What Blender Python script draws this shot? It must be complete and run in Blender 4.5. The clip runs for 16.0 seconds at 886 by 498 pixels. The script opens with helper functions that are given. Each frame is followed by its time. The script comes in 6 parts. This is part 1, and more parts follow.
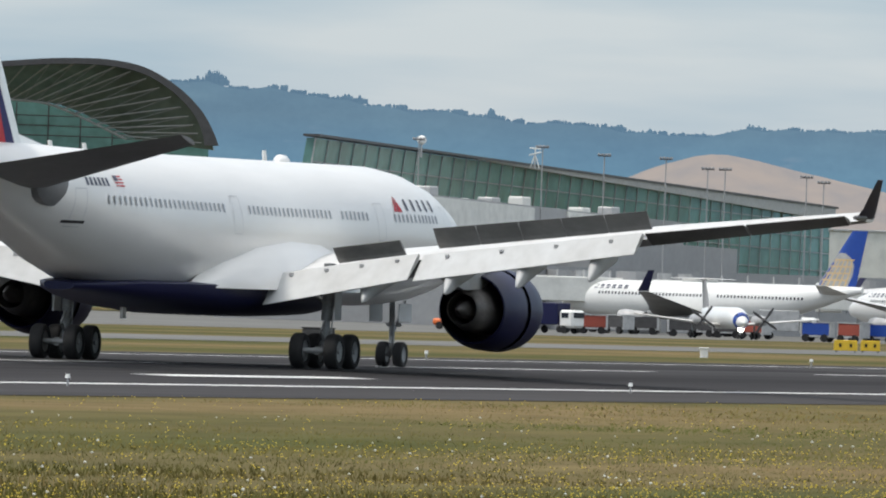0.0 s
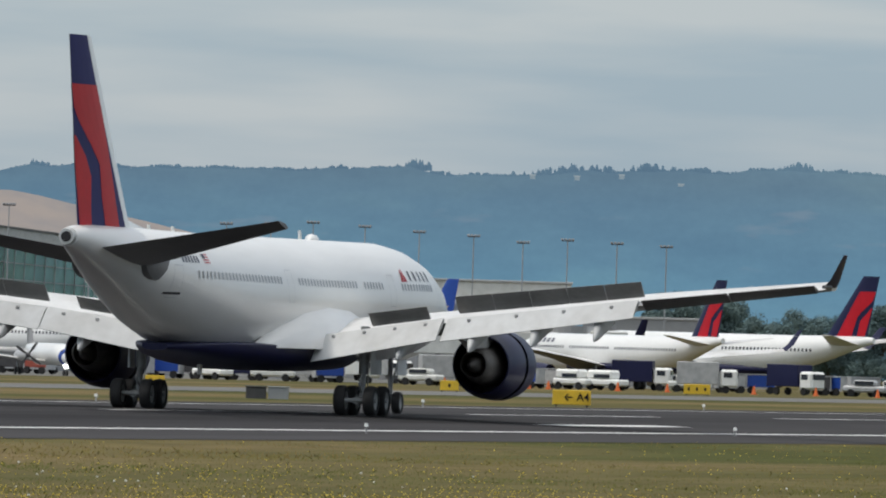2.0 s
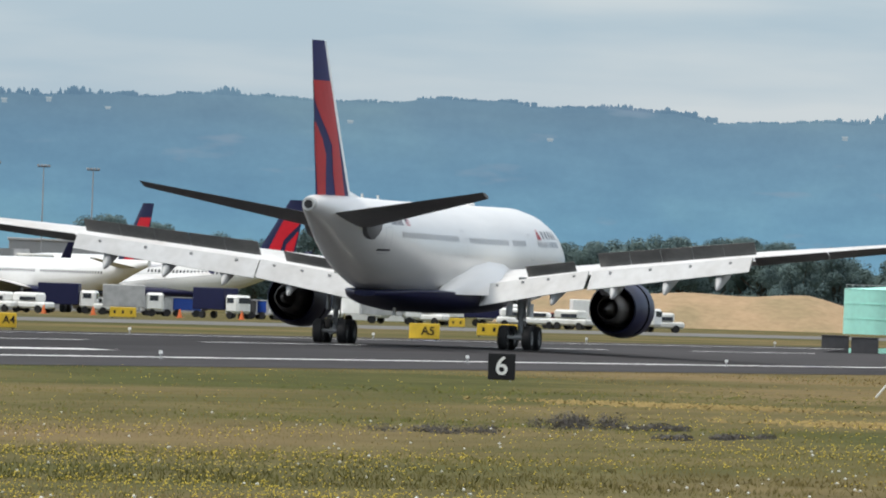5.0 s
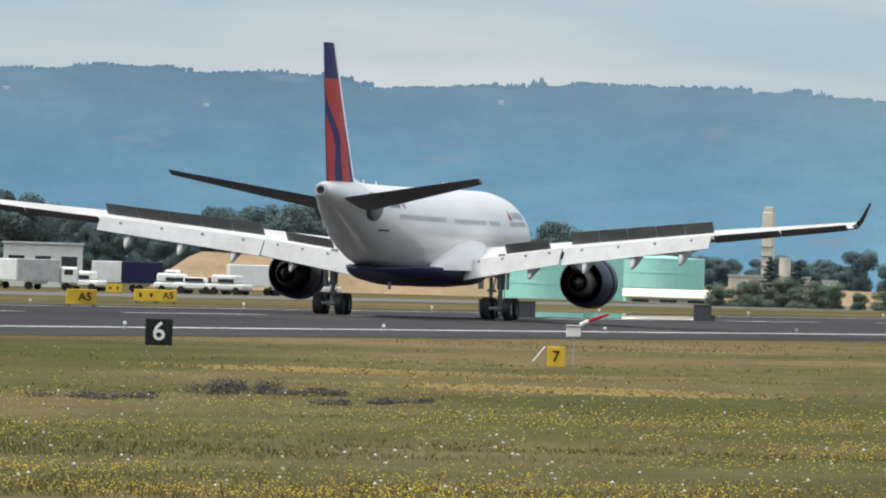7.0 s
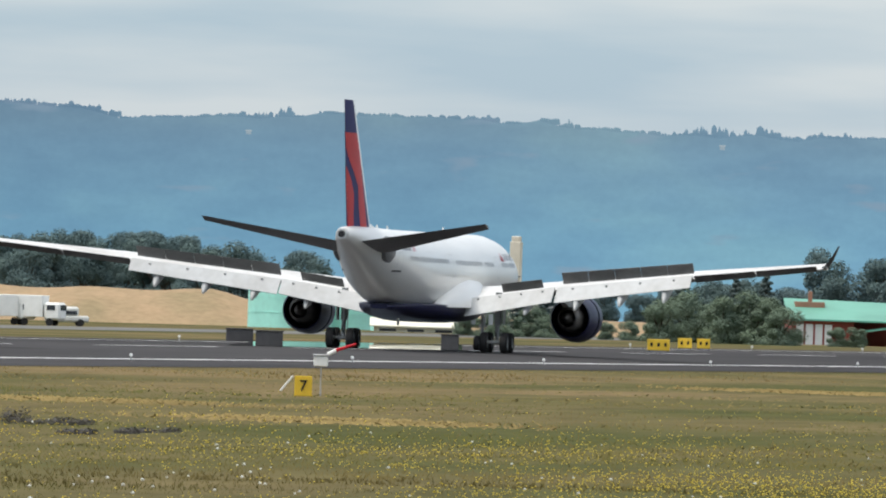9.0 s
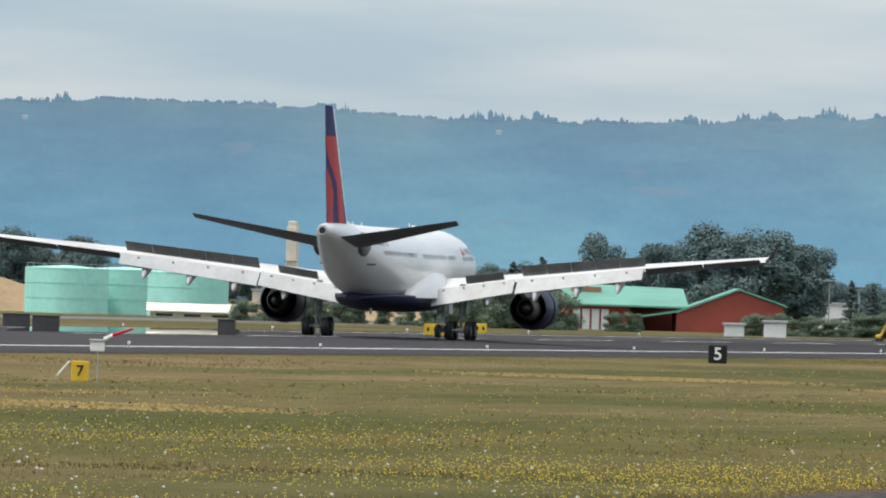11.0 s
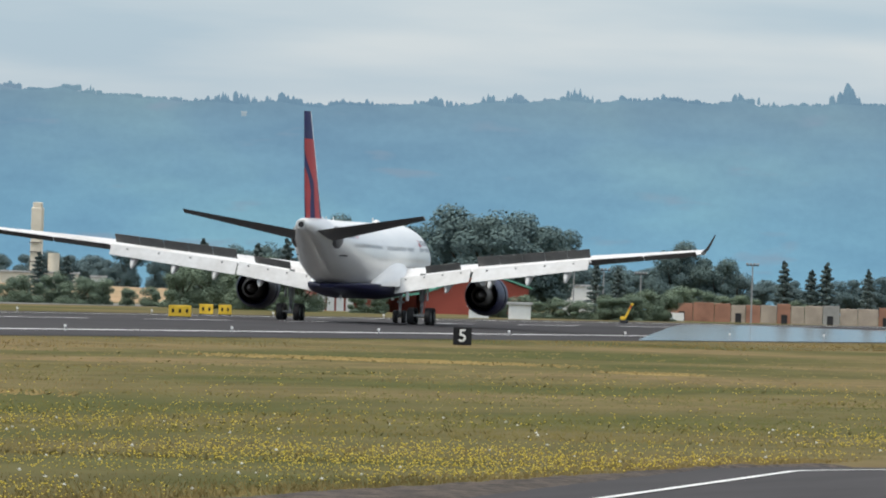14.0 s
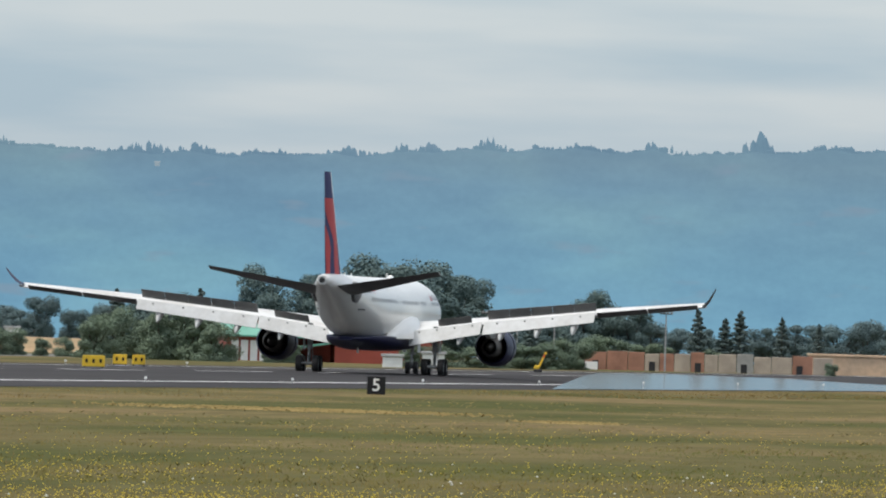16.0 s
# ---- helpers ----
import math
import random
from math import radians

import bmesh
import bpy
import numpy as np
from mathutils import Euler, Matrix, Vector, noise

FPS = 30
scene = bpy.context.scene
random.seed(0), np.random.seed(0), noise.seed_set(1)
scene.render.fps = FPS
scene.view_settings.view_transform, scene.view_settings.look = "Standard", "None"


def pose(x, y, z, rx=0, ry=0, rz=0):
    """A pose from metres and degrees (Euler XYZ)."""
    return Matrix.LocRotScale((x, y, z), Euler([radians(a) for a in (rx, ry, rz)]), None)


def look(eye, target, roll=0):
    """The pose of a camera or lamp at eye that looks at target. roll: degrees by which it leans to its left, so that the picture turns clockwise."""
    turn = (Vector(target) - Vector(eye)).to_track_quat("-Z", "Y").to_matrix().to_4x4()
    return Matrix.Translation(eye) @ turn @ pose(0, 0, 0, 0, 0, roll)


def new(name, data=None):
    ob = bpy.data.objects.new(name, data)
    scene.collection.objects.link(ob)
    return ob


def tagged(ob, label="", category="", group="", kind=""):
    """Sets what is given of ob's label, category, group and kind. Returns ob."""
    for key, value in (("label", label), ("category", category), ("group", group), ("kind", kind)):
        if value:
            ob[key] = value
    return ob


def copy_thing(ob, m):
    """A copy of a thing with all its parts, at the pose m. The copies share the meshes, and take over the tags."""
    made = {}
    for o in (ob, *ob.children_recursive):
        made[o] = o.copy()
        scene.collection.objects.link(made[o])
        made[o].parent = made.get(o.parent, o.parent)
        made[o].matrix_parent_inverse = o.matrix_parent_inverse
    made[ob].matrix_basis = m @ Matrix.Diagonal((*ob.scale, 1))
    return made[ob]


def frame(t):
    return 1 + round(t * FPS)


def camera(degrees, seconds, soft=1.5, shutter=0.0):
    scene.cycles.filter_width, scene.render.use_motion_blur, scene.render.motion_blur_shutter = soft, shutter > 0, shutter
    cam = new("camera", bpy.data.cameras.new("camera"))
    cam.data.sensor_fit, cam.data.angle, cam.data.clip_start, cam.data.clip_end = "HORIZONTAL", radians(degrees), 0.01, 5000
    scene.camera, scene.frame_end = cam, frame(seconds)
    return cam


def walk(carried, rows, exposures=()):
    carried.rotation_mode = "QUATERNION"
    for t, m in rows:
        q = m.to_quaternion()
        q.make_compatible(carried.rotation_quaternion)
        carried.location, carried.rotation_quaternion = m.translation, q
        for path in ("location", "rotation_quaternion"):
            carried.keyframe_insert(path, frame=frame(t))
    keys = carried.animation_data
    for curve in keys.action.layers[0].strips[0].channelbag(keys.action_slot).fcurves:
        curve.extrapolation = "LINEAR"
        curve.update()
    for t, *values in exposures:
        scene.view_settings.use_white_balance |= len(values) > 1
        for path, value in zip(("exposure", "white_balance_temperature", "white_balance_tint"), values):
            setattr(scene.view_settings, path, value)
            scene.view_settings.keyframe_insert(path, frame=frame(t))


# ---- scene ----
cam = camera(3.579, 16.0, soft=2.0)
EYE = (0.0, 0.0, 3.26)


def aim(yaw, pitch, roll):
    """Camera pose from compass bearing, elevation and lean."""
    a, e = radians(yaw), radians(pitch)
    way = Vector((math.sin(a) * math.cos(e), math.cos(a) * math.cos(e), math.sin(e)))
    return look(EYE, Vector(EYE) + way * 100, roll)


PAN = [
    (0.0, -18.509, 0.162, 1.99, 521.6),
    (0.5, -17.943, 0.198, 1.73, 548.8),
    (1.0, -17.373, 0.284, 1.71, 575.6),
    (1.5, -16.272, 0.382, 1.71, 601.9),
    (2.0, -15.623, 0.397, 1.76, 628.2),
    (2.5, -15.424, 0.339, 1.63, 653.9),
    (3.0, -15.054, 0.236, 1.65, 679.5),
    (3.5, -14.229, 0.151, 1.61, 703.6),
    (3.7, -14.070, 0.131, 1.82, 714.2),
    (5.8, -12.947, 0.223, 1.84, 814.7),
    (6.0, -12.821, 0.239, 1.81, 823.7),
    (6.5, -12.135, 0.232, 1.93, 846.5),
    (7.0, -11.906, 0.068, 1.80, 868.3),
    (7.5, -11.574, 0.014, 1.83, 889.9),
    (8.0, -11.349, 0.133, 1.80, 911.3),
    (8.5, -11.187, 0.218, 1.88, 932.3),
    (9.0, -10.890, 0.219, 1.85, 952.7),
    (9.5, -10.462, 0.168, 1.93, 972.4),
    (10.0, -10.223, 0.189, 1.85, 990.9),
    (10.2, -10.157, 0.181, 1.79, 998.4),
    (12.3, -9.742, 0.196, 1.88, 1072.9),
    (12.5, -9.718, 0.175, 1.80, 1080.1),
    (13.0, -9.588, 0.094, 1.88, 1097.2),
    (13.5, -9.347, 0.098, 1.92, 1113.4),
    (14.0, -8.953, 0.145, 1.91, 1128.3),
    (14.5, -8.803, 0.209, 1.84, 1143.0),
    (15.0, -8.718, 0.298, 1.88, 1156.6),
    (15.5, -8.672, 0.345, 1.88, 1169.4),
    (16.0, -8.610, 0.355, 1.75, 1181.6)
]
GAIN = [(0, 0.03), (0.6, 0.0), (1.0, -0.08), (1.5, -0.2), (2.0, -0.28), (2.5, -0.2), (3.0, -0.1), (3.5, 0.0), (6.0, 0.07), (6.5, 0.06), (8.0, 0.12), (9.5, 0.08), (12.5, 0.06), (13.5, 0.07), (14.5, 0.12), (15.0, 0.05), (16.0, -0.02)]
walk(cam, [(t, aim(y, p, r)) for t, y, p, r, s in PAN], GAIN)

# ---- world, sun, exposure ----
world = bpy.data.worlds.new("sky")
scene.world = world
world.use_nodes = True
wn, wl = world.node_tree.nodes, world.node_tree.links
wn.clear()
w_out = wn.new("ShaderNodeOutputWorld")
w_sky = wn.new("ShaderNodeTexSky")
w_sky.sky_type, w_sky.sun_disc = "NISHITA", False
w_sky.sun_elevation, w_sky.sun_rotation = radians(62), radians(239.6)
w_bg = wn.new("ShaderNodeBackground")
w_bg.inputs[1].default_value = 0.05
wl.new(w_sky.outputs[0], w_bg.inputs[0])
w_co = wn.new("ShaderNodeTexCoord")
w_map = wn.new("ShaderNodeMapping")
w_map.inputs["Scale"].default_value = (26, 26, 190)
wl.new(w_co.outputs["Generated"], w_map.inputs[0])
w_noise = wn.new("ShaderNodeTexNoise")
w_noise.inputs["Scale"].default_value = 1.0
w_noise.inputs["Detail"].default_value = 5.0
w_noise.inputs["Roughness"].default_value = 0.45
wl.new(w_map.outputs[0], w_noise.inputs["Vector"])
w_ramp = wn.new("ShaderNodeValToRGB")
w_ramp.color_ramp.elements[0].position, w_ramp.color_ramp.elements[0].color = 0.36, (0.290, 0.430, 0.575, 1)
w_ramp.color_ramp.elements[1].position, w_ramp.color_ramp.elements[1].color = 0.64, (0.51, 0.585, 0.665, 1)
wl.new(w_noise.outputs[0], w_ramp.inputs[0])
w_cloud = wn.new("ShaderNodeBackground")
w_cloud.inputs[1].default_value = 0.82
wl.new(w_ramp.outputs[0], w_cloud.inputs[0])
w_sep = wn.new("ShaderNodeSeparateXYZ")
wl.new(w_co.outputs["Generated"], w_sep.inputs[0])
w_lift = wn.new("ShaderNodeMapRange")
w_lift.inputs["From Min"].default_value, w_lift.inputs["From Max"].default_value = 0.05, 0.9
w_lift.inputs["To Min"].default_value, w_lift.inputs["To Max"].default_value = 0.78, 1.9
wl.new(w_sep.outputs["Z"], w_lift.inputs["Value"])
wl.new(w_lift.outputs[0], w_cloud.inputs[1])
w_high = wn.new("ShaderNodeMapRange")
w_high.inputs["From Min"].default_value, w_high.inputs["From Max"].default_value = 0.08, 0.5
wl.new(w_sep.outputs["Z"], w_high.inputs["Value"])
w_mix = wn.new("ShaderNodeMixRGB")
w_mix.inputs[2].default_value = (0.56, 0.57, 0.565, 1)
wl.new(w_high.outputs[0], w_mix.inputs[0])
wl.new(w_ramp.outputs[0], w_mix.inputs[1])
wl.new(w_mix.outputs[0], w_cloud.inputs[0])
w_add = wn.new("ShaderNodeAddShader")
wl.new(w_bg.outputs[0], w_add.inputs[0])
wl.new(w_cloud.outputs[0], w_add.inputs[1])
wl.new(w_add.outputs[0], w_out.inputs[0])

sun_data = bpy.data.lights.new("sun", "SUN")
sun_data.energy, sun_data.angle, sun_data.color = 2.2, radians(8), (1.0, 0.94, 0.85)
sun = new("sun", sun_data)
sun.matrix_world = look((-400, -235, 880), (0, 0, 0))
scene.view_settings.exposure = 0.0


# ---- materials ----
def material(name, colour, rough=0.6, metal=0.0, vary=0.12, scale=1.5, fine=14.0, bump=0.0, second=None, emit=0.0, stretch=None, coat=0.0, gloss=0.5):
    """Colour with broad stains and fine grain; second: the colour that the stains go to."""
    m = bpy.data.materials.new(name)
    m.use_nodes = True
    n, l = m.node_tree.nodes, m.node_tree.links
    b = n["Principled BSDF"]
    b.inputs["Roughness"].default_value, b.inputs["Metallic"].default_value = rough, metal
    b.inputs["Coat Weight"].default_value = coat
    b.inputs["Specular IOR Level"].default_value = gloss
    co = n.new("ShaderNodeTexCoord")
    mp = n.new("ShaderNodeMapping")
    if stretch:
        mp.inputs["Scale"].default_value = stretch
    l.new(co.outputs["Object"], mp.inputs[0])
    big, small = n.new("ShaderNodeTexNoise"), n.new("ShaderNodeTexNoise")
    for node, s in ((big, scale), (small, fine)):
        node.inputs["Scale"].default_value, node.inputs["Detail"].default_value = s, 4.0
        l.new(mp.outputs[0], node.inputs["Vector"])
    other = second or tuple(c * (1 - 2.2 * vary) for c in colour)
    mix = n.new("ShaderNodeMixRGB")
    mix.inputs[1].default_value, mix.inputs[2].default_value = (*colour, 1), (*other, 1)
    ramp = n.new("ShaderNodeValToRGB")
    ramp.color_ramp.elements[0].position, ramp.color_ramp.elements[1].position = 0.38, 0.68
    l.new(big.outputs[0], ramp.inputs[0])
    l.new(ramp.outputs[0], mix.inputs[0])
    grain = n.new("ShaderNodeMixRGB")
    grain.blend_type, grain.inputs[0].default_value = "MULTIPLY", min(1.0, vary * 4)
    gr = n.new("ShaderNodeValToRGB")
    gr.color_ramp.elements[0].position, gr.color_ramp.elements[0].color = 0.3, (0.6, 0.6, 0.6, 1)
    gr.color_ramp.elements[1].position = 0.7
    l.new(small.outputs[0], gr.inputs[0])
    l.new(mix.outputs[0], grain.inputs[1])
    l.new(gr.outputs[0], grain.inputs[2])
    l.new(grain.outputs[0], b.inputs["Base Color"])
    if bump:
        bp = n.new("ShaderNodeBump")
        bp.inputs["Strength"].default_value, bp.inputs["Distance"].default_value = bump, 0.05
        l.new(small.outputs[0], bp.inputs["Height"])
        l.new(bp.outputs[0], b.inputs["Normal"])
    if emit:
        l.new(grain.outputs[0], b.inputs["Emission Color"])
        b.inputs["Emission Strength"].default_value = emit
    return m


WHITE = material("white_paint", (0.80, 0.80, 0.78), 0.32, vary=0.03, scale=0.25, fine=2.5, coat=0.3)
NAVY = material("navy_paint", (0.0075, 0.0095, 0.052), 0.48, vary=0.06, scale=0.4, fine=3, coat=0.06, gloss=0.3)
FIN_NAVY = material("tail_navy_paint", (0.016, 0.017, 0.12), 0.5, vary=0.06, scale=0.4, fine=3, gloss=0.2)
# shade of the wing's underside, painted as a darker grey
WING_SHADE = material("wing_underside_shade", (0.24, 0.24, 0.245), 0.5, vary=0.08, scale=0.5, fine=3)
RED = material("red_paint", (0.52, 0.012, 0.024), 0.4, vary=0.06, scale=0.5, fine=3, gloss=0.2)
GREY_WING = material("wing_grey_paint", (0.68, 0.68, 0.67), 0.4, vary=0.06, scale=0.35, fine=3, second=(0.52, 0.50, 0.47))
# tailplane's light grey, darkened to take in the shade of its underside
GREY_TAIL = material("tail_shaded_grey", (0.15, 0.15, 0.155), 0.5, vary=0.08, scale=0.6, fine=4)
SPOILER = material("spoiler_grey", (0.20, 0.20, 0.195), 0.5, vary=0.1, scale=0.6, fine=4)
LE_METAL = material("leading_edge_metal", (0.62, 0.62, 0.60), 0.4, 0.5, vary=0.05)
TYRE = material("tyre_rubber", (0.018, 0.018, 0.019), 0.85, vary=0.15, fine=9, bump=0.2)
GEAR = material("gear_grey", (0.35, 0.36, 0.36), 0.5, 0.2, vary=0.15, scale=2)
DARK = material("dark_cavity", (0.02, 0.02, 0.022), 0.7, vary=0.1)
FLAP = material("flap_grey_paint", (0.52, 0.53, 0.53), 0.5, vary=0.07, scale=0.5, fine=2.5, second=(0.44, 0.44, 0.43), stretch=(1, 0.3, 1))
AILERON = material("aileron_shade_grey", (0.115, 0.112, 0.11), 0.6, vary=0.1, scale=0.6, fine=3)
SKIN = material("fuselage_white_paint", (0.80, 0.79, 0.765), 0.34, vary=0.035, scale=0.22, fine=1.6, second=(0.71, 0.70, 0.675), stretch=(1, 0.16, 1), coat=0.2)
HOT = material("exhaust_metal", (0.22, 0.20, 0.185), 0.5, 0.2, vary=0.2, scale=1.5)
CABIN = material("cabin_window_grey", (0.30, 0.31, 0.33), 0.3, vary=0.05)
DOORLINE = material("door_outline_grey", (0.64, 0.64, 0.64), 0.6, vary=0.05)
WINDOW = material("window_dark", (0.03, 0.035, 0.045), 0.15, vary=0.05)
INK = material("dark_lettering", (0.05, 0.06, 0.10), 0.5, vary=0.05)
SEAM = material("seam_grey", (0.42, 0.42, 0.42), 0.6, vary=0.08)
GOLD = material("gold_paint", (0.62, 0.46, 0.26), 0.4, vary=0.05)
BLUE = material("tail_blue_paint", (0.012, 0.06, 0.33), 0.35, vary=0.05)
PALE = material("warm_white_paint", (0.74, 0.74, 0.70), 0.5, vary=0.08, scale=0.6)
YELLOW = material("sign_yellow", (0.80, 0.52, 0.03), 0.5, vary=0.08)
BLACK = material("sign_black", (0.008, 0.008, 0.010), 0.85, vary=0.1)
SIGN_WHITE = material("sign_white", (0.85, 0.85, 0.82), 0.5, vary=0.04)
ORANGE = material("orange_paint", (0.75, 0.16, 0.03), 0.5, vary=0.08)
CONCRETE = material("concrete", (0.42, 0.41, 0.38), 0.85, vary=0.12, scale=0.15, fine=2, bump=0.2)
CLADDING = material("grey_cladding", (0.33, 0.335, 0.34), 0.6, vary=0.06, scale=0.08, fine=1.2)
GLASS_GREEN = material("green_glazing", (0.15, 0.32, 0.285), 0.22, 0.0, vary=0.15, scale=0.12, fine=0.8)
VAULT = material("vault_glazing", (0.21, 0.265, 0.225), 0.3, vary=0.2, scale=0.12, fine=0.6)
STEEL_DARK = material("dark_steel", (0.09, 0.085, 0.085), 0.5, 0.3, vary=0.1)
STEEL_PALE = material("pale_steel", (0.5, 0.5, 0.5), 0.5, 0.2, vary=0.1)
TEAL = material("teal_tank_paint", (0.42, 0.86, 0.75), 0.5, vary=0.06, scale=0.2, fine=1.5)
CREAM = material("cream_render", (0.82, 0.75, 0.62), 0.8, vary=0.1, scale=0.3)
CREAM_WALL = material("cream_wall_paint", (0.84, 0.80, 0.66), 0.7, vary=0.05, scale=0.4)
EARTH = material("dry_earth", (0.40, 0.285, 0.175), 0.95, vary=0.12, scale=0.12, fine=0.9, second=(0.30, 0.235, 0.14), gloss=0.05)
REDWALL = material("red_siding", (0.34, 0.07, 0.045), 0.75, vary=0.12, scale=0.3)
GREENROOF = material("green_roof_metal", (0.14, 0.40, 0.30), 0.5, vary=0.08, scale=0.2)
TERRA = material("terracotta_panel", (0.42, 0.21, 0.14), 0.85, vary=0.14, scale=0.6)
BEIGE = material("beige_panel", (0.48, 0.40, 0.32), 0.85, vary=0.12, scale=0.6)
SAND = material("sand_render", (0.72, 0.50, 0.33), 0.9, vary=0.12, scale=0.3, fine=1.5, second=(0.58, 0.42, 0.29))
LAMP = material("landing_lamp", (1.0, 0.97, 0.88), 0.3, vary=0.01, emit=6.0)
BARK = material("bark", (0.10, 0.075, 0.05), 0.9, vary=0.2, fine=5, bump=0.4)
# leaf green lifted and blued to hold the haze of distance
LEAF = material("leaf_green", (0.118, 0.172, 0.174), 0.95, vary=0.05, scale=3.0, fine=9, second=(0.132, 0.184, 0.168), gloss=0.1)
# bluer again for the far wood, air haze mixed into the colour
LEAF_FAR = material("far_hazed_leaf_green", (0.120, 0.180, 0.185), 0.9, vary=0.06, scale=3.0, fine=9)
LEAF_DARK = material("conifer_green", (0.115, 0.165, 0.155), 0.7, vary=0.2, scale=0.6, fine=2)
SHRUB = material("shrub_green", (0.160, 0.215, 0.140), 0.85, vary=0.06, scale=3.0, fine=9, second=(0.120, 0.172, 0.125))
ASPHALT = material("asphalt", (0.066, 0.063, 0.064), 0.95, vary=0.14, scale=0.06, fine=0.9, second=(0.042, 0.040, 0.042), stretch=(1, 0.05, 1), gloss=0.05)
RUBBER = material("tyre_rubber_film", (0.030, 0.029, 0.030), 0.95, vary=0.2, scale=0.4, fine=2.0, second=(0.048, 0.046, 0.047), stretch=(1, 0.02, 1), gloss=0.05)
RUBBER_THIN = material("thin_rubber_film", (0.045, 0.043, 0.044), 0.95, vary=0.2, scale=0.4, fine=2.0, second=(0.058, 0.056, 0.057), stretch=(1, 0.02, 1), gloss=0.05)
SOIL = material("gravel_soil", (0.065, 0.058, 0.053), 0.95, vary=0.25, scale=2.2, fine=12, second=(0.15, 0.122, 0.100), bump=0.5, gloss=0.05)
SHIMMER = material("shimmering_asphalt", (0.07, 0.07, 0.072), 0.0, vary=0.1, scale=0.05, fine=0.5)
SHIMMER_SOFT = material("soft_shimmering_asphalt", (0.07, 0.07, 0.072), 0.075, vary=0.1, scale=0.05, fine=0.5)
for hot in (SHIMMER, SHIMMER_SOFT):
    hot.cycles.use_bump_map_correction = False
APRON = material("apron_concrete", (0.15, 0.147, 0.135), 0.9, vary=0.12, scale=0.03, fine=0.4)
MARKING = material("runway_white", (0.82, 0.82, 0.80), 0.7, vary=0.12, scale=0.6, fine=6)
BLADE = material("grass_blade", (0.088, 0.098, 0.024), 0.85, vary=0.14, scale=0.03, fine=0.5, second=(0.200, 0.150, 0.062), stretch=(1, 0.35, 1), gloss=0.05)
STRAW = material("dry_stalk", (0.33, 0.245, 0.10), 0.85, vary=0.2, scale=0.1, fine=0.8, gloss=0.05)
FLOWER = material("yellow_petal", (0.80, 0.62, 0.10), 0.7, vary=0.1, scale=1.0, gloss=0.1)


def ground_material():
    m = material("meadow_ground", (0.083, 0.087, 0.029), 0.95, vary=0.2, scale=0.045, fine=0.6, second=(0.205, 0.150, 0.074), stretch=(1, 0.22, 1), bump=0.3, gloss=0.03)
    return m


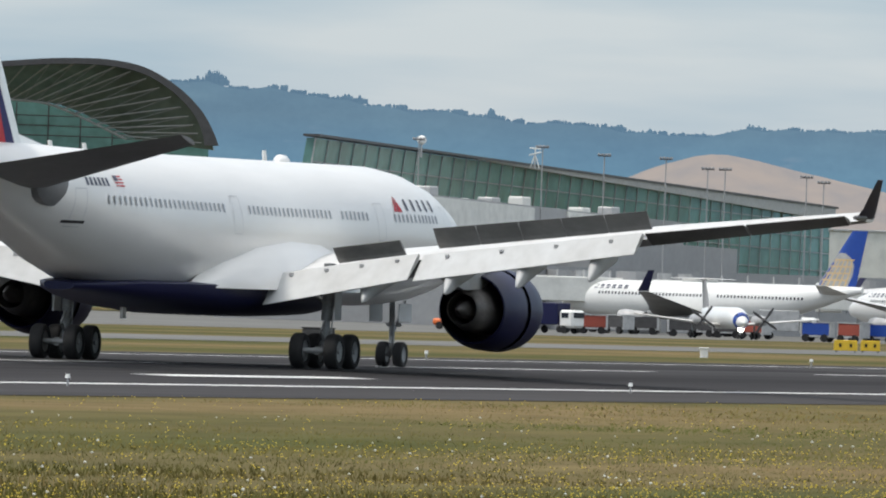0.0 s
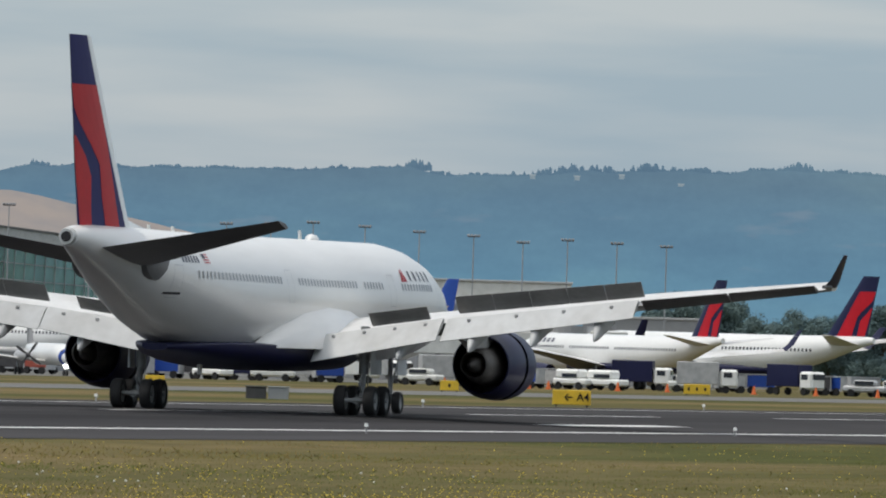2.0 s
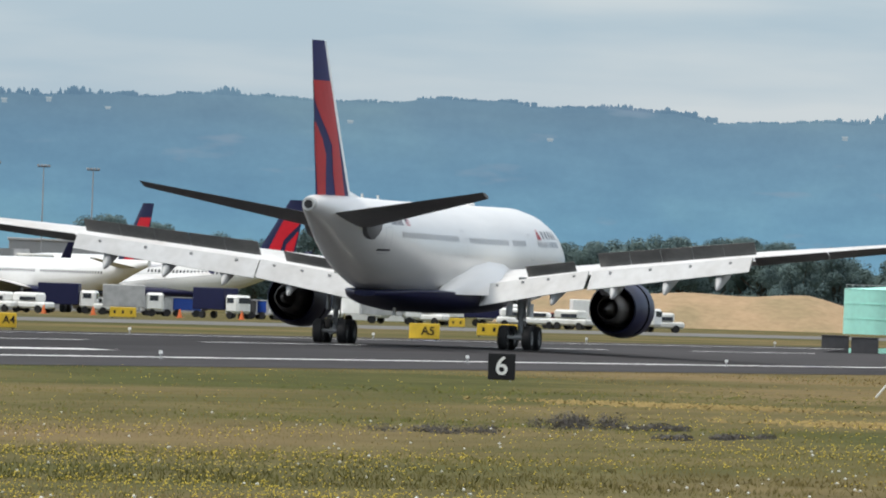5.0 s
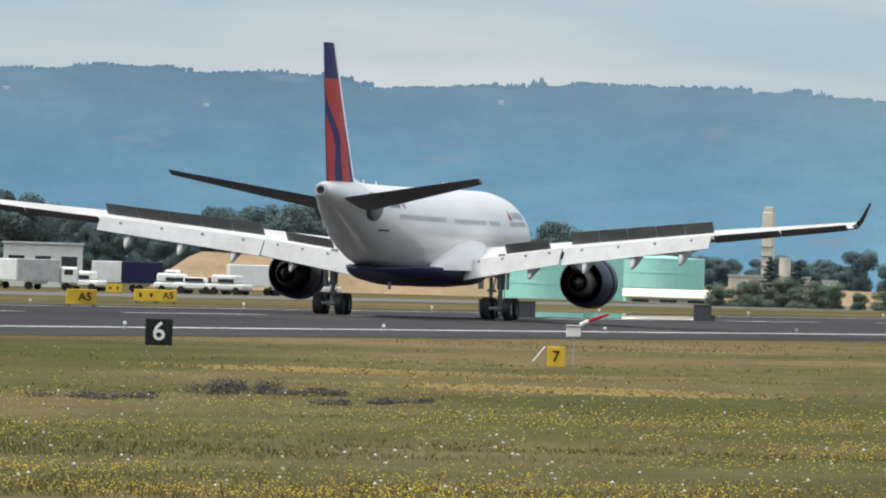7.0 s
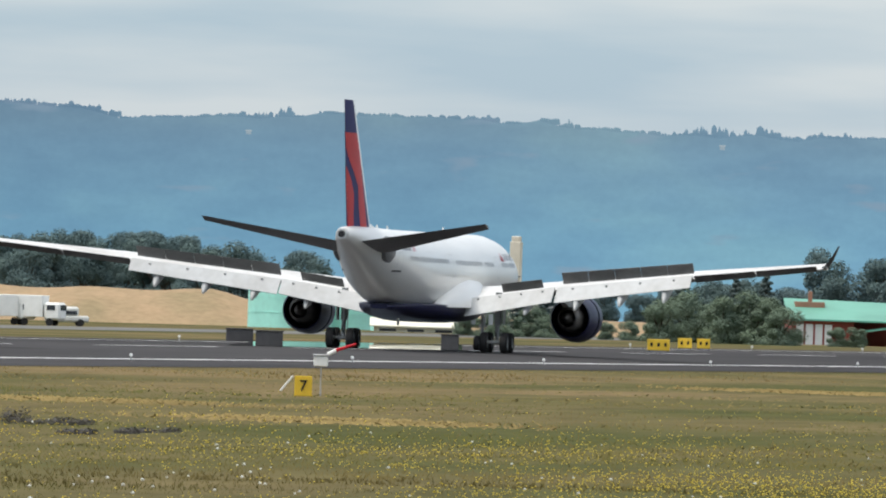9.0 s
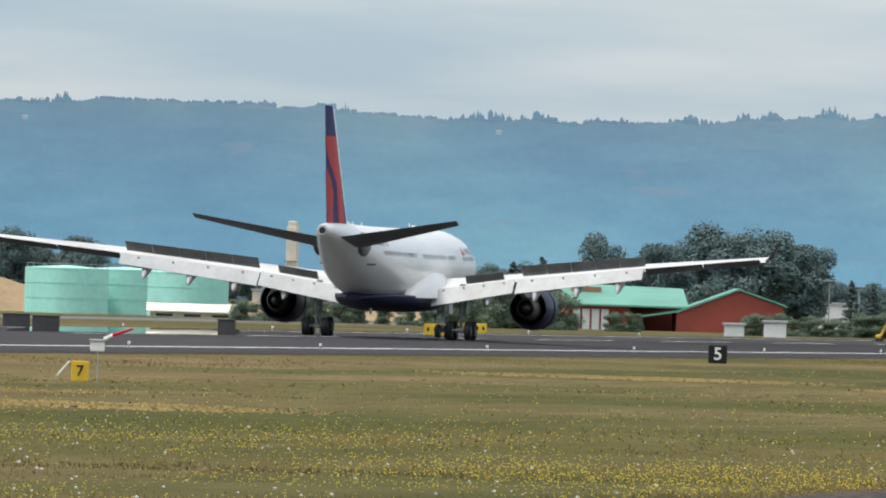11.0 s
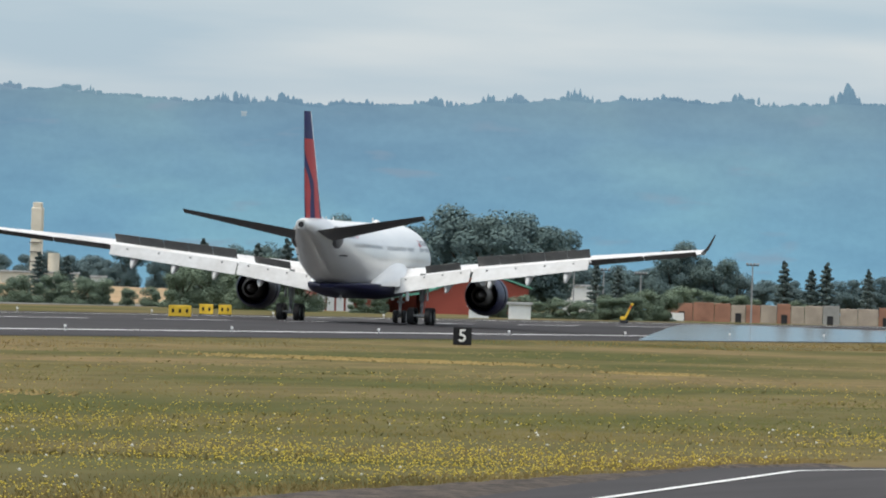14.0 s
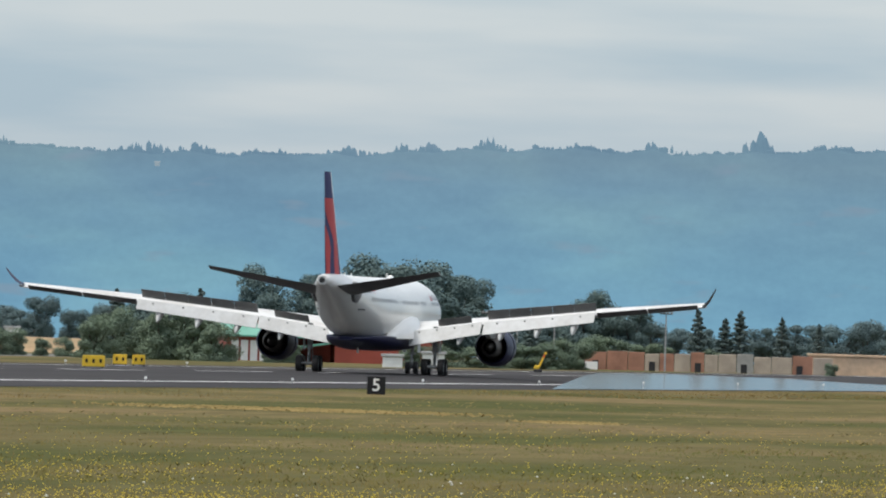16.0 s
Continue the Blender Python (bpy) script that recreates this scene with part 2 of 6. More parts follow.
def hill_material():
    """Distant forested slope, the air's blue haze painted in, glowing as a plain backdrop."""
    m = bpy.data.materials.new("hazy_distant_forest")
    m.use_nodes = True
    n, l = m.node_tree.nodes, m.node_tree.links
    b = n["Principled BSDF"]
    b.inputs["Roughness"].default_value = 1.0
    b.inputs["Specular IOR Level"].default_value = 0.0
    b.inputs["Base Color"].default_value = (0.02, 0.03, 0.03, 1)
    co = n.new("ShaderNodeTexCoord")
    sep = n.new("ShaderNodeSeparateXYZ")
    l.new(co.outputs["Object"], sep.inputs[0])
    comb = n.new("ShaderNodeCombineXYZ")
    for axis, slot in (("X", 0), ("Z", 1)):
        div = n.new("ShaderNodeMath")
        div.operation = "DIVIDE"
        l.new(sep.outputs[axis], div.inputs[0])
        l.new(sep.outputs["Y"], div.inputs[1])
        l.new(div.outputs[0], comb.inputs[slot])
    ratio = n.new("ShaderNodeSeparateXYZ")
    l.new(comb.outputs[0], ratio.inputs[0])

    def ramp(source, stops):
        r = n.new("ShaderNodeValToRGB")
        while len(r.color_ramp.elements) < len(stops):
            r.color_ramp.elements.new(0.5)
        for e, (pos, colour) in zip(r.color_ramp.elements, stops):
            e.position, e.color = pos, (*colour, 1)
        l.new(source, r.inputs[0])
        return r.outputs[0]

    def spread(source, low, high):
        r = n.new("ShaderNodeMapRange")
        r.inputs["From Min"].default_value, r.inputs["From Max"].default_value = low, high
        l.new(source, r.inputs["Value"])
        return r.outputs[0]

    def patches(scale, stretch, turn, detail, rough=0.5):
        mp = n.new("ShaderNodeMapping")
        mp.inputs["Scale"].default_value = stretch
        mp.inputs["Rotation"].default_value = (0, 0, radians(turn))
        l.new(comb.outputs[0], mp.inputs[0])
        t = n.new("ShaderNodeTexNoise")
        t.inputs["Scale"].default_value, t.inputs["Detail"].default_value, t.inputs["Roughness"].default_value = scale, detail, rough
        l.new(mp.outputs[0], t.inputs["Vector"])
        return t.outputs[0]

    def blend(mode, a, b_, share=1.0):
        x = n.new("ShaderNodeMixRGB")
        x.blend_type = mode
        if isinstance(share, float):
            x.inputs[0].default_value = share
        else:
            l.new(share, x.inputs[0])
        l.new(a, x.inputs[1])
        if isinstance(b_, tuple):
            x.inputs[2].default_value = (*b_, 1)
        else:
            l.new(b_, x.inputs[2])
        return x.outputs[0]

    # painted haze: bluer towards the foot of the slope and the range's far end
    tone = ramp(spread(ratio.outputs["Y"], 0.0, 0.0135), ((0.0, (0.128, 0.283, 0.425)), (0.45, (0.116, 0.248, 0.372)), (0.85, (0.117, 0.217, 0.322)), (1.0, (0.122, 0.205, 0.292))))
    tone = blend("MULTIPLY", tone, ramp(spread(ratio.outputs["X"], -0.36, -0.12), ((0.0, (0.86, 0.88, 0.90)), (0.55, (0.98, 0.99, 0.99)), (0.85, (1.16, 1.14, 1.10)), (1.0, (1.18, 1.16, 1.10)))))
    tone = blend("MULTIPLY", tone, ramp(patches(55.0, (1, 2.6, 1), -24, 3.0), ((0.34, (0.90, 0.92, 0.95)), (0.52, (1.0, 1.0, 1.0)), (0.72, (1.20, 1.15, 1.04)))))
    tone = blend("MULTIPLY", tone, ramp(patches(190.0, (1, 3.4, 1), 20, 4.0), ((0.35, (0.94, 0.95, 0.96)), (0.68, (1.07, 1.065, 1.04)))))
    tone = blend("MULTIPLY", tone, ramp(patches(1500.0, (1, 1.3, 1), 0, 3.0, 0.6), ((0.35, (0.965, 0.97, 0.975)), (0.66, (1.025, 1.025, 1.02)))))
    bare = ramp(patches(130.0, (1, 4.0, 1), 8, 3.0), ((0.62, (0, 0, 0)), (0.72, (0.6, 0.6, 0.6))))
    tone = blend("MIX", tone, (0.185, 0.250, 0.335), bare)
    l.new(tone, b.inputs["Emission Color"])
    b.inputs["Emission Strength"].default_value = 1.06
    return m


GROUND, HILL = ground_material(), hill_material()


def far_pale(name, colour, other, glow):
    """A pale far surface that glows by itself, haze mixed into its colour, part of the distant backdrop."""
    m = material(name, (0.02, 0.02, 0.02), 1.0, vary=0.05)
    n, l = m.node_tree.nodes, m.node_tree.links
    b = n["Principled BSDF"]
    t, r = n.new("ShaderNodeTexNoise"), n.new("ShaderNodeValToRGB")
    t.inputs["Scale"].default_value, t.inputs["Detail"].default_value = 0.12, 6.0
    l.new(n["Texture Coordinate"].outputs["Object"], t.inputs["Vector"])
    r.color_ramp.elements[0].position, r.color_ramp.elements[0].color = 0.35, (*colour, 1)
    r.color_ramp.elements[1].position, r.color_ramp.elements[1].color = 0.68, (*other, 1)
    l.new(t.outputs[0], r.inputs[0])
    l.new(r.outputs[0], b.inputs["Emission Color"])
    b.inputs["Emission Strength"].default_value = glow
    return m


HILL_PALE = far_pale("distant_quarry_glow", (0.45, 0.385, 0.35), (0.36, 0.335, 0.335), 0.85)
HOUSE_PALE = far_pale("distant_house_glow", (0.34, 0.41, 0.45), (0.27, 0.36, 0.42), 0.9)


# ---- mesh helpers ----
def part(name, bm, mat, parent=None, label="", smooth=False):
    me = bpy.data.meshes.new(name)
    bmesh.ops.recalc_face_normals(bm, faces=bm.faces)
    bm.to_mesh(me)
    bm.free()
    for q in (mat if isinstance(mat, (list, tuple)) else [mat]):
        me.materials.append(q)
    if smooth:
        me.polygons.foreach_set("use_smooth", [True] * len(me.polygons))
        me.set_sharp_from_angle(angle=radians(40))
    ob = new(name, me)
    if parent:
        ob.parent = parent
    if label:
        tagged(ob, label)
    return ob


def like(ob, m, parent):
    """Another piece on the same mesh."""
    c = new(ob.name.split(".")[0], ob.data)
    c.parent, c.matrix_basis = parent, m
    return c


def empty(name, m, label, category, group="", kind=""):
    ob = new(name)
    ob.matrix_basis = m
    return tagged(ob, label, category, group, kind)


def box(bm, x0, x1, y0, y1, z0, z1, bevel=0.0, m=None):
    g = bmesh.ops.create_cube(bm, size=1.0)["verts"]
    for v in g:
        v.co = Vector(((x0 + x1) / 2 + v.co.x * (x1 - x0), (y0 + y1) / 2 + v.co.y * (y1 - y0), (z0 + z1) / 2 + v.co.z * (z1 - z0)))
    if bevel:
        es = list({e for v in g for e in v.link_edges})
        r = bmesh.ops.bevel(bm, geom=es, offset=bevel, segments=1, affect="EDGES")
        g = list({v for f in r["faces"] for v in f.verts} | {v for v in g if v.is_valid})
    if m is not None:
        for v in g:
            v.co = m @ v.co
    return bm


def boxes(*args, bevel=0.0):
    bm = bmesh.new()
    for a in args:
        box(bm, *a, bevel=bevel)
    return bm


def loft(bm, rings, caps=True):
    made = [[bm.verts.new(p) for p in r] for r in rings]
    for a, b in zip(made, made[1:]):
        k = len(a)
        for i in range(k):
            bm.faces.new((a[i], a[(i + 1) % k], b[(i + 1) % k], b[i]))
    if caps:
        bm.faces.new(made[0])
        bm.faces.new(list(reversed(made[-1])))
    return bm


def tube(bm, a, b, r0, r1=None, k=10):
    a, b = Vector(a), Vector(b)
    q = (b - a).to_track_quat("Z", "Y")
    r1 = r0 if r1 is None else r1
    return loft(bm, [[p + q @ Vector((r * math.cos(6.28319 * i / k), r * math.sin(6.28319 * i / k), 0)) for i in range(k)] for p, r in ((a, r0), (b, r1))])


def tubes(*args, k=8):
    bm = bmesh.new()
    for a in args:
        tube(bm, *a, k=k)
    return bm


def ring_y(x, y, z, rx, rz, k=32):
    return [Vector((x + rx * math.sin(6.28319 * i / k), y, z + rz * math.cos(6.28319 * i / k))) for i in range(k)]


def foil(x, le, te, z, thick, twist=0.0, k=7):
    """Wing section in the plane of x: a closed aerofoil from le to te."""
    up, low = [], []
    for i in range(k + 1):
        u = 0.5 - 0.5 * math.cos(math.pi * i / k)
        h = thick * 8.9 * (0.2969 * math.sqrt(u) - 0.126 * u - 0.3516 * u * u + 0.2843 * u ** 3 - 0.1036 * u ** 4)
        y = le + (te - le) * u
        zz = z + twist * (u - 0.25)
        up.append(Vector((x, y, zz + h * 0.62)))
        low.append(Vector((x, y, zz - h * 0.5)))
    return up + list(reversed(low[1:-1]))


def polar(bearing, dist, z=0.0):
    a = radians(bearing)
    return Vector((dist * math.sin(a), dist * math.cos(a), z))


PROFILE_X = (-5200, -460, -300, -215, -207, -184.7, -162, -152, -140, -18, 0, 60, 5200)
PROFILE_Z = (-1.0, -1.0, -0.4, -0.06, -0.03, 0.0, -0.35, -0.55, -0.75, -0.8, 1.4, 1.6, 1.6)


def gz(x):
    return float(np.interp(x, PROFILE_X, PROFILE_Z))


def on(bearing, dist):
    p = polar(bearing, dist)
    return Vector((p.x, p.y, gz(p.x)))


# ---- ground, runway, far structure ----
def build_ground():
    bm = bmesh.new()
    xs = [-5200, -3000, -1200, -700, -460, -380, -300, -250, -215, -207, -198, -184.7, -171, -162, -157, -152, -146, -140, -130, -115, -100, -85, -70, -55, -45, -30, -15, 0, 30, 60, 400, 5200]
    ys = [-5200, -2000, -500, 0, 100, 200] + list(range(240, 1500, 20)) + [1700, 2000, 2600, 3400, 5200]
    grid = []
    for y in ys:
        row = []
        for x in xs:
            z = gz(x)
            if -150 < x < -50 and 200 < y < 1500:
                z += 0.16 * noise.noise(Vector((x * 0.06, y * 0.03, 2.0)))
            row.append(bm.verts.new((x, y, z)))
        grid.append(row)
    for a, b in zip(grid, grid[1:]):
        for i in range(len(xs) - 1):
            bm.faces.new((a[i], a[i + 1], b[i + 1], b[i]))
    return tagged(part("ground", bm, GROUND, smooth=True), "dry green and tan mown airfield grass", "ground", kind="structure")


def strip(name, x_cuts, y0, y1, lift, mat, label, category, cells=40):
    """A paved strip along the runway that follows the ground's crossfall."""
    bm = bmesh.new()
    ys = np.linspace(y0, y1, cells + 1)
    rows = [[bm.verts.new((x, y, gz(x) + lift)) for x in x_cuts] for y in ys]
    for a, b in zip(rows, rows[1:]):
        for i in range(len(x_cuts) - 1):
            bm.faces.new((a[i], a[i + 1], b[i + 1], b[i]))
    return tagged(part(name, bm, mat, smooth=True), label, category, kind="structure")


CENTRE = -184.7
build_ground()
strip("runway", (-217, -207, -198, CENTRE, -171, -162, -153), -800, 2440, 0.02, ASPHALT, "dark grey asphalt runway with worn tyre tracks", "runway")


def mirage(name, near, far, tilt, label, mat):
    """Hot air over the asphalt that mirrors what stands behind it; tilt bends the mirrored view down, as hot air does."""
    me = bpy.data.meshes.new(name)
    verts, faces, n = [], [], 24
    for i in range(n + 1):
        for j in range(9):
            p = Vector(near[0]).lerp(Vector(near[1]), i / n).lerp(Vector(far[0]).lerp(Vector(far[1]), i / n), j / 8)
            verts.append((p.x, p.y, gz(p.x) + 0.045))
    for i in range(n):
        for j in range(8):
            k = i * 9 + j
            faces.append((k, k + 9, k + 10, k + 1))
    me.from_pydata(verts, [], faces)
    me.polygons.foreach_set("use_smooth", [True] * len(faces))
    me.normals_split_custom_set_from_vertices([(Vector((x, y, 0)).normalized() * math.tan(radians(tilt + 0.012 * noise.noise(Vector((x * 0.8, y * 0.05, 0))))) + Vector((0, 0, 1))).normalized() for x, y, z in verts])
    me.materials.append(mat)
    return tagged(new(name, me), label, "runway", kind="structure")


def ground_at(bearing, dist):
    p = polar(bearing, dist)
    return (p.x, p.y)


mirage("runway_mirage_1", [(*ground_at(-11.75, 935), 0), (*ground_at(-10.80, 985), 0)], [(*ground_at(-11.62, 1070), 0), (*ground_at(-10.80, 1140), 0)], 0.088, "far side of the runway, mirroring the tanks in the heat", SHIMMER)
mirage("runway_mirage_2", [(-203, 1450, 0), (-154, 1075, 0)], [(-203, 1500, 0), (-154, 1370, 0)], -0.12, "far end of the runway, mirroring like water in the heat", SHIMMER_SOFT)
strip("rubber_deposit", (CENTRE - 15, CENTRE - 6, CENTRE + 4, CENTRE + 12), 120, 640, 0.026, RUBBER, "black tyre rubber ground into the touchdown zone", "road marking", 8)
strip("rubber_deposit_thin", (CENTRE - 9, CENTRE, CENTRE + 8), 640.2, 800, 0.026, RUBBER_THIN, "thin tyre rubber ground into the runway", "road marking", 8)
strip("edge_line", (CENTRE + 21.9, CENTRE + 22.8), -800, 2440, 0.03, MARKING, "white painted runway edge line", "road marking")
strip("edge_line_far", (CENTRE - 22.8, CENTRE - 21.9), -800, 2440, 0.03, MARKING, "white painted runway edge line", "road marking")
for k, y in enumerate((479, 631.4)):
    strip("touchdown_mark", (CENTRE + 12.6, CENTRE + 14.4), y, y + 22.9, 0.034, MARKING, "white painted touchdown bar on the runway", "road marking", 4)
for k in range(20):
    strip("centre_line", (CENTRE - 0.3, CENTRE + 0.3), 300 + 61 * k, 336.6 + 61 * k, 0.034, MARKING, "white dashed runway centre line", "road marking", 4)
strip("taxiway", (-322, -300, -285), -500, 2400, 0.02, APRON, "pale concrete taxiway beyond the runway", "road")
strip("apron", (-1400, -900, -460, -425), 300, 1690, 0.02, APRON, "weathered concrete aircraft parking apron", "road")


def near_taxiway():
    """Paved taxiway that curves in from the camera's side, with its painted edge line."""
    def border(y, inset):
        if y < 322:
            return -40.87 - 0.061 * (y - 260) + inset
        q = min(0.999, (y - 322) / (33.0 - inset))
        return -44.65 + inset + 26 * (1 - math.sqrt(1 - q * q))

    bm = bmesh.new()
    ys = [200 + i * 8.0 for i in range(15)] + [322 + i * 2.2 for i in range(16)]
    rows = []
    for y in ys:
        x0 = border(y, 0)
        rows.append([bm.verts.new((x0 + (2 - x0) * k / 4, y, gz(x0 + (2 - x0) * k / 4) + 0.04)) for k in range(5)])
    for a, b in zip(rows, rows[1:]):
        for i in range(4):
            bm.faces.new((a[i], a[i + 1], b[i + 1], b[i]))
    tagged(part("near_taxiway", bm, ASPHALT, smooth=True), "dark asphalt taxiway edge beside the grass", "road", kind="structure")
    bm = bmesh.new()
    rows = []
    for y in np.arange(200, 336, 0.8):
        x1 = border(float(y), 0.25)
        x0 = min(-44.6, x1 - 0.5) + 0.35 * noise.noise(Vector((0, y * 0.35, 0))) + 0.2 * noise.noise(Vector((3, y * 1.3, 0)))
        rows.append([bm.verts.new((x0 + (x1 - x0) * k / 6, y, gz(x0) + 0.05 * math.sin(3.1416 * k / 6) + (0.075 * noise.noise(Vector((k * 1.7, y * 1.1, 5))) if 0 < k < 6 else 0.0) + (0.02 if k else -0.02))) for k in range(7)])
    for a, b in zip(rows, rows[1:]):
        for i in range(6):
            bm.faces.new((a[i], a[i + 1], b[i + 1], b[i]))
    tagged(part("soil_verge", bm, SOIL), "crumbled dark soil and gravel along the taxiway edge", "ground", kind="structure")
    bm = bmesh.new()
    rows = [[bm.verts.new((border(y, 2.1 + d), y, gz(border(y, 2.1 + d)) + 0.06)) for d in (0, 0.22)] for y in ys if y < 352]
    for a, b in zip(rows, rows[1:]):
        bm.faces.new((a[0], a[1], b[1], b[0]))
    tagged(part("taxiway_line", bm, MARKING), "white painted taxiway edge line", "road marking", kind="structure")


RIDGE = ((-32, 0.58), (-24, 0.7), (-20.5, 0.79), (-19.57, 0.785), (-19.09, 0.752), (-18.86, 0.71), (-18.49, 0.693), (-18.03, 0.668), (-17.69, 0.641), (-17.46, 0.630), (-17.33, 0.670), (-17.03, 0.670), (-16.74, 0.667), (-16.04, 0.692), (-15.74, 0.706),
         (-15.58, 0.680), (-15.35, 0.687), (-15.05, 0.700), (-14.78, 0.728), (-14.57, 0.717), (-14.21, 0.742), (-13.98, 0.729), (-13.6, 0.726), (-13.37, 0.750), (-12.7, 0.738), (-12.45, 0.732), (-12.17, 0.692), (-11.78, 0.710), (-11.3, 0.728),
         (-10.64, 0.730), (-10.41, 0.715), (-10.0, 0.687), (-9.75, 0.696), (-9.5, 0.688), (-9.27, 0.702), (-8.95, 0.706), (-8.5, 0.742), (-8.13, 0.757), (-7.79, 0.752), (-7.5, 0.755), (-7.2, 0.772), (-6.83, 0.79), (-4, 0.74), (10, 0.6))
RIDGE_AZ, RIDGE_EL = zip(*RIDGE)
# stands of taller trees on the crest: bearing, half width, height
STANDS = ((-19.46, 0.06, 3.2), (-18.9, 0.05, 1.6), (-18.33, 0.03, 2.6), (-17.3, 0.05, 1.5), (-15.74, 0.06, 2.2), (-15.12, 0.16, 2.6), (-14.78, 0.08, 2.4), (-14.2, 0.08, 2.2), (-13.37, 0.06, 1.2), (-12.6, 0.12, 1.4), (-11.62, 0.04, 2.2), (-11.54, 0.03, 3.2),
          (-10.4, 0.02, 2.2), (-9.8, 0.08, 3.2), (-9.64, 0.06, 2.6), (-9.40, 0.05, 2.2), (-9.27, 0.02, 2.2), (-9.0, 0.09, 2.2), (-8.8, 0.03, 2.8), (-8.67, 0.06, 2.6), (-8.43, 0.05, 3.4), (-8.1, 0.06, 1.5), (-7.78, 0.014, 3.6), (-7.65, 0.03, 1.9), (-7.36, 0.055, 4.6), (-7.33, 0.02, 6.2), (-7.1, 0.1, 1.6))


def build_hills():
    bm = bmesh.new()
    rows, n = [], 520
    steps = [(3000, -0.02), (3300, 0.10), (3600, 0.27), (3900, 0.48), (4200, 0.74), (4450, 0.96), (4560, 1.0), (4800, 0.8)]
    for r, share in steps:
        row = []
        for i in range(n + 1):
            az = -32 + 42 * i / n
            top = r * math.tan(radians(0.018 + np.interp(az, RIDGE_AZ, RIDGE_EL)))
            bumpy = noise.fractal(Vector((az * 1.3, r * 0.002, 0)), 0.9, 2.0, 4) * 4.0 * min(share + 0.05, 1.0 - share * 0.85)
            fine = noise.noise(Vector((az * 7, 1, 0))) * 1.7 + noise.noise(Vector((az * 31, 5, 0))) * 0.6
            z = 3.26 + top * share + bumpy + (fine if share > 0.9 else 0) if share > 0 else -3.0
            row.append(bm.verts.new(polar(az, r, z)))
        rows.append(row)
    for a, b in zip(rows, rows[1:]):
        for i in range(n):
            bm.faces.new((a[i], a[i + 1], b[i + 1], b[i]))
    # trees along the crest
    crest_z = [v.co.z for v in rows[6]]
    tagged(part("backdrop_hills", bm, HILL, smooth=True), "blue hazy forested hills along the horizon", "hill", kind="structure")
    bm = bmesh.new()
    rnd = random.Random(5)

    def crest_tree(az, h, w, pointed):
        i = min(n - 1, int((az + 32) / 42 * n))
        base = polar(az, 4555 + rnd.uniform(-3, 3), crest_z[i] - 1.4)
        levels = ((0.0, 1.0), (0.35, 0.75), (0.7, 0.36), (1.0, 0.05)) if pointed else ((0.0, 0.9), (0.45, 1.0), (0.8, 0.75), (1.0, 0.25))
        ringed = []
        for u, k in levels:
            zz = 1.4 + h * (u - 0.1) if u else 0.0
            ringed.append([bm.verts.new(base + Vector((w * k * rnd.uniform(0.75, 1.25) * math.cos(a), w * k * math.sin(a), zz + rnd.uniform(-0.06, 0.06) * h))) for a in (0.3, 1.6, 2.8, 4.1, 5.3)])
        for lo, hi in zip(ringed, ringed[1:]):
            for j in range(5):
                bm.faces.new((lo[j], lo[j - 1], hi[j - 1], hi[j]))
        bm.faces.new(ringed[-1])

    for _ in range(4200):
        az = rnd.uniform(-21, -6)
        dens = noise.noise(Vector((az * 3.1, 7, 0))) + 0.5 * noise.noise(Vector((az * 11.0, 3, 0)))
        h = rnd.uniform(0.25, 0.75) * (1 + 0.9 * max(0, dens)) * (1.9 if rnd.random() < 0.04 else 1)
        crest_tree(az, h, h * rnd.uniform(0.35, 0.7) + 0.25, rnd.random() < 0.6)
    for az, half, h in STANDS:
        for _ in range(max(5, int(half * 330))):
            off = max(-1.6, min(1.6, rnd.gauss(0, 0.6)))
            hh = 1.35 * h * rnd.uniform(0.45, 1.0) * (1 - 0.3 * abs(off))
            crest_tree(az + half * off, hh, hh * rnd.uniform(0.16, 0.34) + 0.12, rnd.random() < 0.7)
    # the crest trees share the hills' glowing haze colour
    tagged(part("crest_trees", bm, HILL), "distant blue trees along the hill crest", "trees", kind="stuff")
    bm = bmesh.new()
    rows = []
    for i in range(30):
        u = i / 29
        az = -17.95 + 1.85 * u
        hi = (0.40 + 0.19 * math.sin(min(1, u * 2.9) * 1.5708) - 0.27 * max(0, u - 0.3) / 0.7) + 0.006 * noise.noise(Vector((u * 14, 0, 0)))
        hi = min(hi, 0.30 + u * 3.2, 0.20 + max(0, 1 - u) * 2.2)
        rows.append([bm.verts.new(polar(az, 2960 - 40 * k, 3.26 + (2960 - 40 * k) * math.tan(radians(e)))) for k, e in enumerate((hi, hi * 0.5, -0.05))])
    for a, b in zip(rows, rows[1:]):
        for k in range(2):
            bm.faces.new((a[k], b[k], b[k + 1], a[k + 1]))
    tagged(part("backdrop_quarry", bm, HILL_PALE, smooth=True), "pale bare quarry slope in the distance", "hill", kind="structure")


